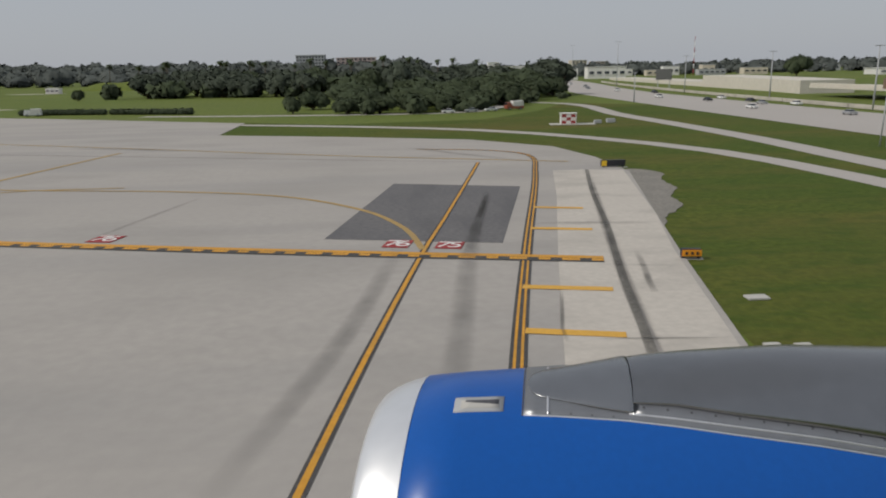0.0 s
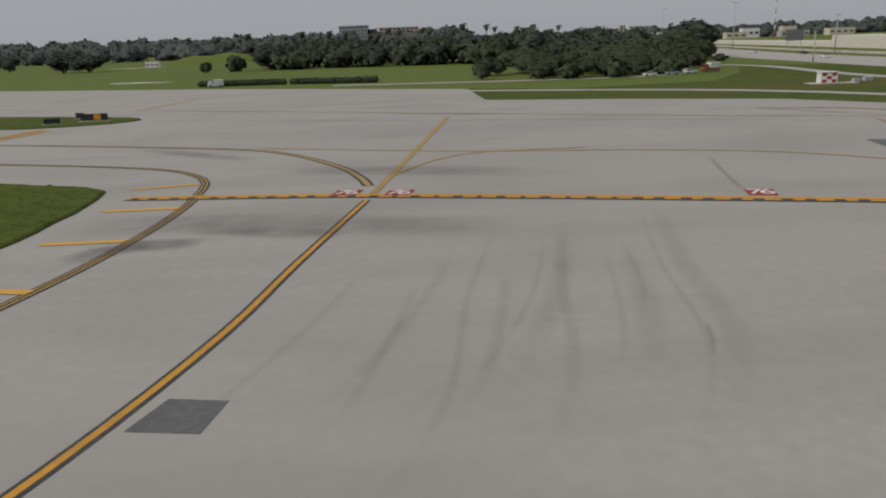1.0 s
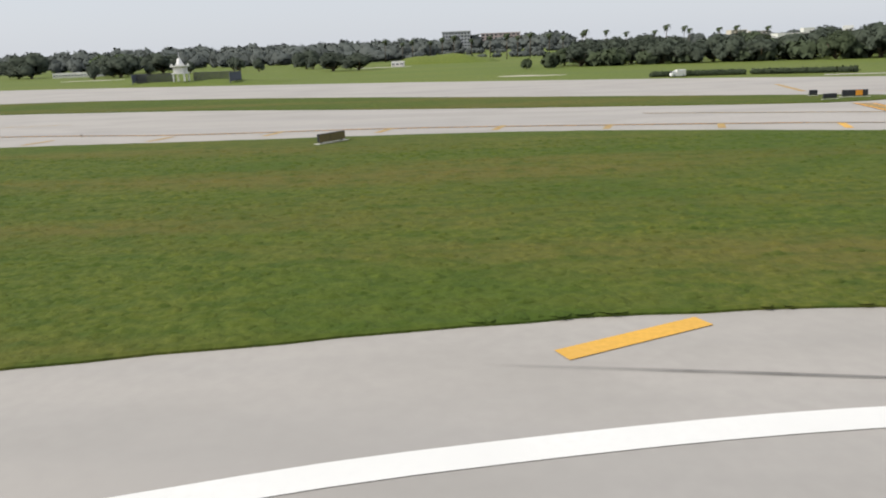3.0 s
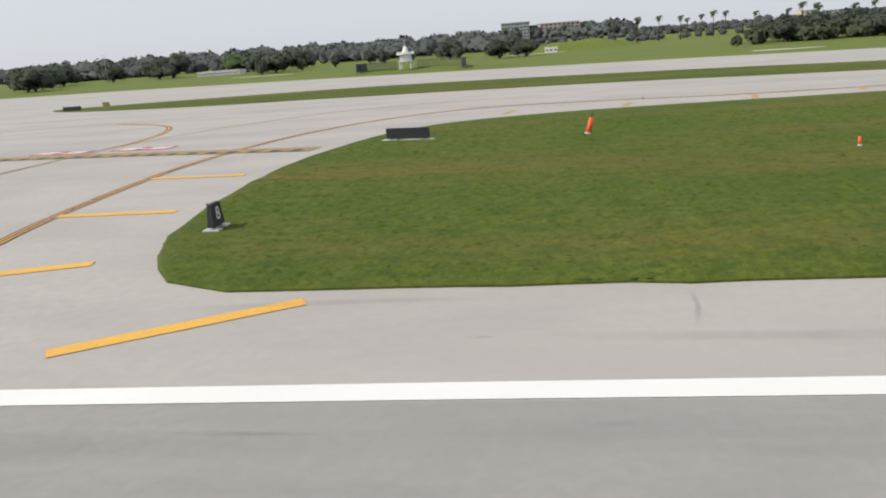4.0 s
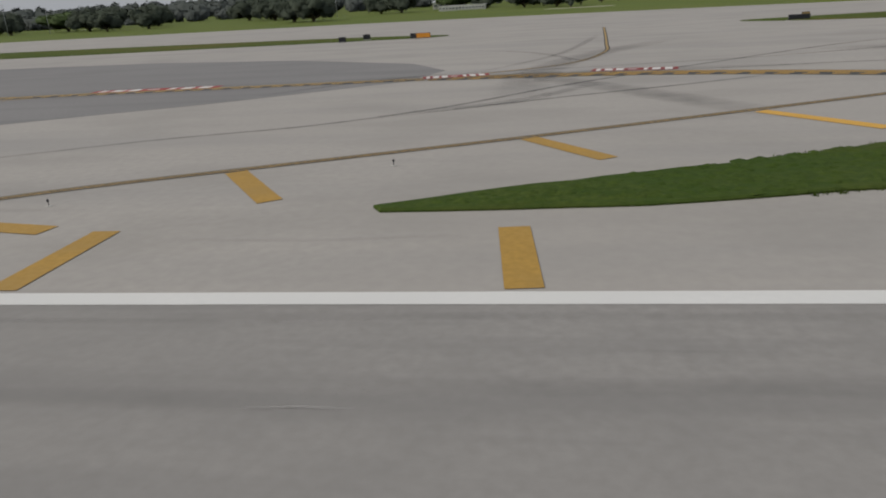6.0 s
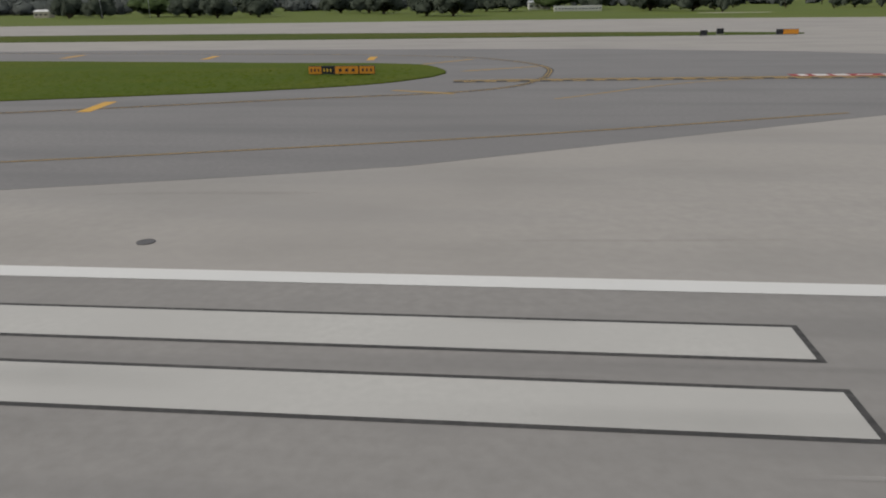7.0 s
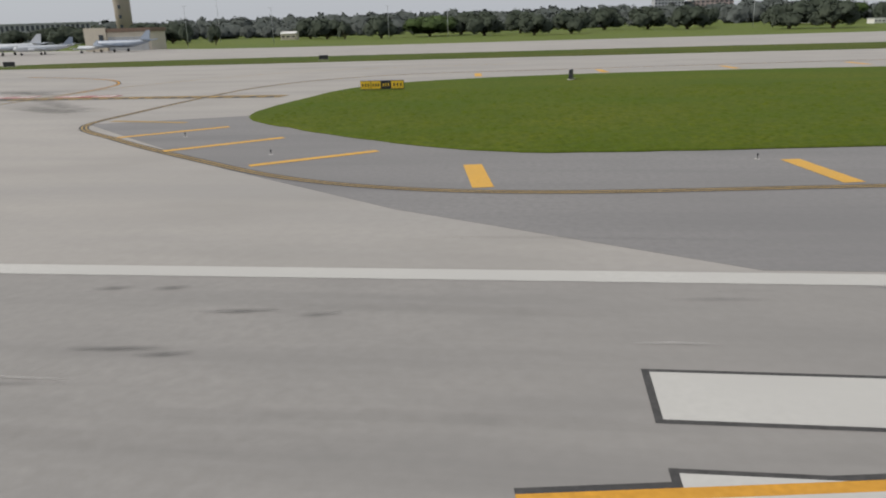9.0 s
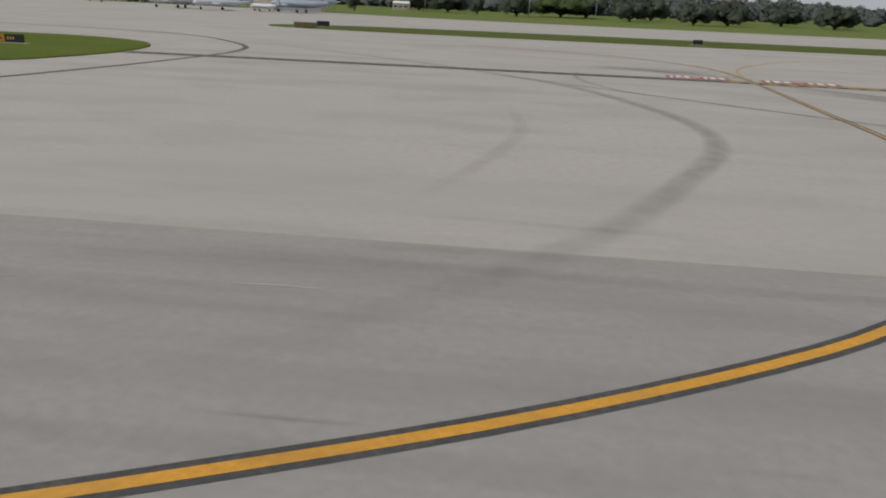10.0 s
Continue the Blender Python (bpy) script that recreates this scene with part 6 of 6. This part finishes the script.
def hangar(x, y):
    root = thing("hangar", Matrix.Translation((x, y, -0.03)) @ Matrix.Rotation(radians(4), 4, "Z"), "pale hangar with a long brown roof", "hangar")
    part("wall", box(13, 7, 3.5, (6.5, 3.5, 0)), WALL_BEIGE, root)
    part("front", box(4.4, 0.5, 4.4, (2.2, -0.1, 0), bevel=0.04), WALL_BEIGE, root)
    part("roof", box(13.4, 7.4, 0.7, (6.6, 3.5, 3.5), bevel=0.1), ROOF_BROWN, root)
    for k in range(6):
        part("door_leaf", box(1.25, 0.12, 2.6, (5.2 + k * 1.35, -0.06, 0)), WALL_GREY, root)
    part("window", box(0.9, 0.1, 1.1, (3.4, -0.37, 2.0)), GLASS, root)


hangar(-256.5, 142.5)


def control_tower(x, y):
    root = thing("control_tower", Matrix.Translation((x, y, -0.03)), "tall tapering tan concrete control tower", "tower")
    part("shaft", tube([(0, 0, 0), (0, 0, 12), (0, 0, 24), (0, 0, 30)], [2.6, 2.75, 2.95, 3.1], 20), TOWER_TAN, root)
    for k in range(7):
        part("window", box(0.9, 0.25, 1.2, (0.4, -2.58 - k * 0.05, 5 + k * 3.2)), GLASS, root)
    part("cab_floor", tube([(0, 0, 30), (0, 0, 31), (0, 0, 31.5)], [3.1, 4.6, 4.8], 20), TOWER_TAN, root)
    part("cab_glass", tube([(0, 0, 31.5), (0, 0, 35)], [4.0, 4.7], 20), GLASS, root)
    part("cab_roof", tube([(0, 0, 35), (0, 0, 35.8)], [5.0, 4.6], 20), TOWER_TAN, root)


control_tower(-314, 256.8)


def airplane(x, y, yaw, length, body_paint, fin_paint, label):
    """A parked four-engined propeller airplane, nose along -x before the turn."""
    root = thing("airplane", Matrix.Translation((x, y, -0.0)) @ Matrix.Rotation(radians(yaw), 4, "Z"), label, "airplane", "parked airplanes")
    L, r = length, length * 0.052
    zc = L * 0.115
    part("fuselage", tube([(-L * 0.5, 0, zc - r * 0.3), (-L * 0.485, 0, zc - r * 0.2), (-L * 0.44, 0, zc), (-L * 0.38, 0, zc), (L * 0.15, 0, zc), (L * 0.36, 0, zc + r * 0.35), (L * 0.5, 0, zc + r * 0.8)],
                          [r * 0.1, r * 0.5, r * 0.88, r, r, r * 0.6, r * 0.12], 14), body_paint, root)
    part("cockpit_glass", box(L * 0.03, r * 1.3, r * 0.3, (-L * 0.425, 0, zc + r * 0.55)), GLASS, root)
    for s in (-1, 1):
        bm = bmesh.new()
        for z in (-0.012, 0.012):
            bm.faces.new([bm.verts.new(p) for p in ((-L * 0.12, s * r * 0.8, zc - r * 0.5 + z * L), (L * 0.03, s * r * 0.8, zc - r * 0.5 + z * L), (L * 0.0, s * L * 0.44, zc + r * 0.1 + z * L * 0.3), (-L * 0.07, s * L * 0.44, zc + r * 0.1 + z * L * 0.3))])
        bmesh.ops.bridge_loops(bm, edges=bm.edges[:])
        wing = part("wing", bm, body_paint, root)
        for d in (0.15, 0.28):
            eng = part("engine", tube([(-L * 0.20, s * L * d, zc - r * 0.25), (-L * 0.18, s * L * d, zc - r * 0.25), (-L * 0.06, s * L * d, zc - r * 0.3), (L * 0.01, s * L * d, zc - r * 0.2)], [r * 0.1, r * 0.4, r * 0.45, r * 0.12], 10), body_paint, wing)
        bm = bmesh.new()
        for z in (-0.008, 0.008):
            bm.faces.new([bm.verts.new(p) for p in ((L * 0.38, s * r * 0.3, zc + r * 0.7 + z * L), (L * 0.48, s * r * 0.2, zc + r * 0.7 + z * L), (L * 0.49, s * L * 0.17, zc + r * 1.0 + z * L * 0.4), (L * 0.43, s * L * 0.17, zc + r * 1.0 + z * L * 0.4))])
        bmesh.ops.bridge_loops(bm, edges=bm.edges[:])
        part("tailplane", bm, body_paint, root)
        part("main_wheel", tube([(-L * 0.03, s * L * 0.15 - 0.1, L * 0.02), (-L * 0.03, s * L * 0.15 + 0.1, L * 0.02)], L * 0.02, 10), TYRE, root)
        part("gear_leg", tube([(-L * 0.03, s * L * 0.15, L * 0.03), (-L * 0.03, s * L * 0.15, zc - r * 0.4)], L * 0.008, 6), WALL_GREY, root)
    bm = bmesh.new()
    for s in (-0.01, 0.01):
        bm.faces.new([bm.verts.new(p) for p in ((L * 0.30, s * L, zc + r * 0.9), (L * 0.47, s * L, zc + r * 0.7), (L * 0.50, s * L * 0.4, zc + r * 3.4), (L * 0.44, s * L * 0.4, zc + r * 3.4))])
    bmesh.ops.bridge_loops(bm, edges=bm.edges[:])
    part("fin", bm, fin_paint, root)
    part("nose_wheel", tube([(-L * 0.38, -0.1, L * 0.02), (-L * 0.38, 0.1, L * 0.02)], L * 0.02, 10), TYRE, root)
    part("nose_leg", tube([(-L * 0.38, 0, L * 0.02), (-L * 0.38, 0, zc - r * 0.8)], L * 0.006, 6), WALL_GREY, root)
    return root


airplane(-264.2, 131.0, 6, 12.4, PLANE_WHITE, PLANE_WHITE, "white propeller airplane parked on the apron")
airplane(-256.4, 129.5, 24, 10.0, PLANE_WHITE, PLANE_BLUE, "white and grey propeller airplane parked on the apron")
airplane(-244.0, 134, -8, 12.5, PLANE_BLUE, PLANE_BLUE, "blue-grey propeller airplane parked on the apron")
airplane(-250.8, 134.0, -30, 7.5, PLANE_WHITE, PLANE_BLUE, "small white airplane parked behind others")
airplane(-291, 152, 24, 6, PLANE_WHITE, PLANE_WHITE, "small white airplane parked far away on the apron")


# ---- the airliner's engine beside the window seat ----
def steps(table, x):
    """Straight steps through a short table of (x, value)."""
    return float(np.interp(x, [p[0] for p in table], [p[1] for p in table]))


def engine():
    ox, oy, zc = 59.92, 16.48, 1.02
    root = thing("jet_engine", Matrix.Translation((ox, oy, 0)), "blue jet engine nacelle with a polished silver lip and fairing", "jet engine")
    COWL = mat("blue_cowl_paint", (0.003, 0.086, 0.37), 0.30, vary=0.06, scale=0.5, fine=30, spec=0.35)
    LIP = mat("polished_lip_metal", (0.90, 0.90, 0.90), 0.36, metal=0.8, vary=0.04, scale=0.3, fine=12)
    # lighter copy of the fairing metal: the nose highlight is put into its colour
    NOSE_METAL = mat("highlit_fairing_metal", (0.34, 0.343, 0.35), 0.26, metal=1.0, vary=0.05, scale=0.5, fine=9)
    METAL = mat("bare_fairing_metal", (0.29, 0.293, 0.30), 0.22, metal=1.0, vary=0.06, scale=0.5, fine=9, streak=(0.5, (0.24, 0.235, 0.23), (0.6, 2, 4)))
    PLATE = mat("dull_silver_plate", (0.30, 0.305, 0.315), 0.42, metal=0.8, vary=0.08, scale=0.4, fine=12)
    SEAM = mat("panel_seam", (0.10, 0.10, 0.11), 0.5, metal=0.4, vary=0.1)
    BRIGHT = mat("bright_bare_metal", (0.8, 0.8, 0.82), 0.3, metal=0.8, vary=0.05)
    prof = [(-0.125, 0.715), (-0.122, 0.728), (-0.108, 0.744), (-0.075, 0.765), (-0.03, 0.785), (0.02, 0.80), (0.078, 0.812), (0.3, 0.822), (0.7, 0.828), (1.2, 0.825), (1.8, 0.80), (2.4, 0.74), (2.9, 0.66)]
    TOE = 0.21   # the nacelle is set askew to the cabin

    def spot(x, s, lift=0.0):
        """A place on the cowl: x along it, s round it from the crown towards the cabin."""
        r = steps(prof, x) + lift
        a = s / 0.82
        y = -r * math.sin(a)
        return Vector((x + TOE * y, y, zc + r * math.cos(a)))

    def lathe(points, name, material, label="", turns=72):
        bm = bmesh.new()
        rings = []
        for x, r in points:
            ring = []
            for k in range(turns):
                a = 2 * math.pi * k / turns
                z = r * math.sin(a)
                ring.append(bm.verts.new((x + TOE * r * math.cos(a), r * math.cos(a), zc + z * (1 if z > 0 else 1.235))))
            rings.append(ring)
        for p, q in zip(rings, rings[1:]):
            for k in range(turns):
                bm.faces.new((p[k], p[(k + 1) % turns], q[(k + 1) % turns], q[k])).smooth = True
        return part(name, bm, material, root, label)

    lathe([(0.2, 0.55), (0.1, 0.62), (-0.04, 0.68), (-0.11, 0.702)] + prof[:7], "inlet_lip", LIP, "polished silver inlet lip")
    cowl = lathe([(0.079, 0.809), (0.082, 0.815)] + [(x, r + 0.003) for x, r in prof[7:]], "cowl", COWL, "glossy blue cowl")
    lathe([(2.9, 0.663), (2.9, 0.52), (2.0, 0.5)], "nozzle", PLATE)
    lathe([(0.2, 0.55), (0.9, 0.55), (0.9, 0.02)], "fan_duct", SEAM)
    lathe([(0.55, 0.01), (0.7, 0.12), (0.88, 0.2)], "spinner", SEAM, turns=24)
    lathe([(2.0, 0.42), (2.9, 0.33), (3.3, 0.14), (3.4, 0.02)], "exhaust_cone", PLATE, turns=32)

    def sheet(x0, x1, low, high, lift, material, name, parent, label="", nx=24, ns=8):
        """A plate on the cowl between two lengths; low and high give its edges round the cowl at each length."""
        bm = bmesh.new()
        grid = []
        for i in range(nx + 1):
            x = x0 + (x1 - x0) * i / nx
            grid.append([bm.verts.new(spot(x, low(x) + (high(x) - low(x)) * k / ns, lift)) for k in range(ns + 1)])
        for p, q in zip(grid, grid[1:]):
            for k in range(ns):
                bm.faces.new((p[k], p[k + 1], q[k + 1], q[k])).smooth = True
        rim = [e for e in bm.edges if e.is_boundary]
        walls = bmesh.ops.extrude_edge_only(bm, edges=rim)["geom"]
        for v in walls:
            if isinstance(v, bmesh.types.BMVert):
                way = Vector((0, v.co.y, v.co.z - zc)).normalized()
                v.co -= way * (lift + 0.002)
        return part(name, bm, material, parent, label)

    BOTTOM = [(0.55, 0.241), (0.97, 0.30), (1.43, 0.392), (2.04, 0.506), (2.7, 0.62)]
    MIDDLE = [(1.0, 0.268), (1.43, 0.352), (2.05, 0.47), (2.7, 0.585)]
    BODY = [(0.99, 0.20), (1.21, 0.233), (1.45, 0.292), (1.80, 0.364), (2.07, 0.416), (2.7, 0.52)]
    base = sheet(0.553, 2.7, lambda x: -0.36, lambda x: steps(BOTTOM, x), 0.006, PLATE, "base_plate", root, "dull silver plate round the fairing", 40, 14)
    sheet(1.022, 2.7, lambda x: steps(BODY, x) - 0.01, lambda x: steps(MIDDLE, x), 0.011, PLATE, "side_strip", root, "dull silver strip with fasteners", 36, 3)

    # the fairing: a blunt nose piece and a long swelling body behind a joint
    RISE = [(0.56, 0.0), (0.60, 0.012), (0.66, 0.020), (0.73, 0.026), (0.86, 0.044), (0.99, 0.062), (1.12, 0.075), (1.27, 0.083), (1.5, 0.092), (1.9, 0.106), (2.7, 0.13)]

    def swell(x0, x1, width, name, label, n, blunt, metal):
        bm = bmesh.new()
        rows = []
        for i in range(n + 1):
            x = x0 + (x1 - x0) * i / n
            hw, rise = width(x), steps(RISE, x)
            row = []
            for k in range(33):
                u = -math.cos(math.pi * k / 32)
                row.append(bm.verts.new(spot(x, u * hw, 0.007 + rise * max(0.0, 1 - abs(u) ** blunt) ** 0.5)))
            rows.append(row)
        for p, q in zip(rows, rows[1:]):
            for k in range(32):
                bm.faces.new((p[k], p[k + 1], q[k + 1], q[k])).smooth = True
        bm.faces.new(rows[-1])
        return part(name, bm, metal, root, label)

    NOSE = [(0.562, 0.01), (0.568, 0.05), (0.585, 0.09), (0.61, 0.123), (0.66, 0.15), (0.73, 0.175), (0.875, 0.228), (1.02, 0.273)]
    swell(0.562, 1.018, lambda x: steps(NOSE, x), "fairing_nose", "metal nose of the fairing, lightened for its highlight", 22, 1.9, NOSE_METAL)
    swell(1.022, 2.7, lambda x: steps(BODY, x) + 0.012, "fairing_body", "bare metal fairing body", 40, 2.3, METAL)
    sheet(0.652, 0.660, lambda x: -0.2, lambda x: 0.252, 0.012, BRIGHT, "joint_strip", base, "bright joint strip", 1, 20)
    for k in range(4):
        x = 0.66 + k * 0.09
        sheet(x, x + 0.006, lambda q: steps(BOTTOM, q) - 0.02, lambda q: steps(BOTTOM, q) - 0.012, 0.008, SEAM, "fastener", base, "", 1, 1)
    for k in range(13):
        x = 1.06 + k * 0.1
        sheet(x, x + 0.009, lambda q: steps(MIDDLE, q) - 0.045, lambda q: steps(MIDDLE, q) - 0.036, 0.013, SEAM, "fastener", base, "", 1, 1)
    sheet(1.0, 2.7, lambda x: steps(MIDDLE, x) - 0.002, lambda x: steps(MIDDLE, x) + 0.003, 0.0125, BRIGHT, "edge_line", base, "bright edge of the strip", 30, 1)
    sheet(0.553, 2.7, lambda x: steps(BOTTOM, x) - 0.003, lambda x: steps(BOTTOM, x) + 0.002, 0.008, BRIGHT, "edge_line", base, "bright edge of the plate", 36, 1)

    plate = sheet(0.253, 0.466, lambda x: 0.098 + 0.06 * (x - 0.25), lambda x: 0.198 + 0.06 * (x - 0.25), 0.006, WALL_GREY, "vent_plate", cowl, "small grey vent plate", 4, 4)
    sheet(0.282, 0.447, lambda x: 0.122 + 0.06 * (x - 0.25), lambda x: 0.178 + 0.06 * (x - 0.25), 0.008, PAD, "vent_panel", plate, "pale recessed panel", 4, 4)
    sheet(0.30, 0.445, lambda x: 0.126 + 0.06 * (x - 0.25), lambda x: 0.130 + 0.19 * (x - 0.25), 0.010, SEAM, "vent_slot", plate, "dark wedge-shaped slot", 4, 3)
    sheet(0.545, 0.551, lambda x: -0.3, lambda x: 0.244, 0.004, SEAM, "cowl_seam", cowl, "dark seam before the plate", 1, 12)
    return root


engine()
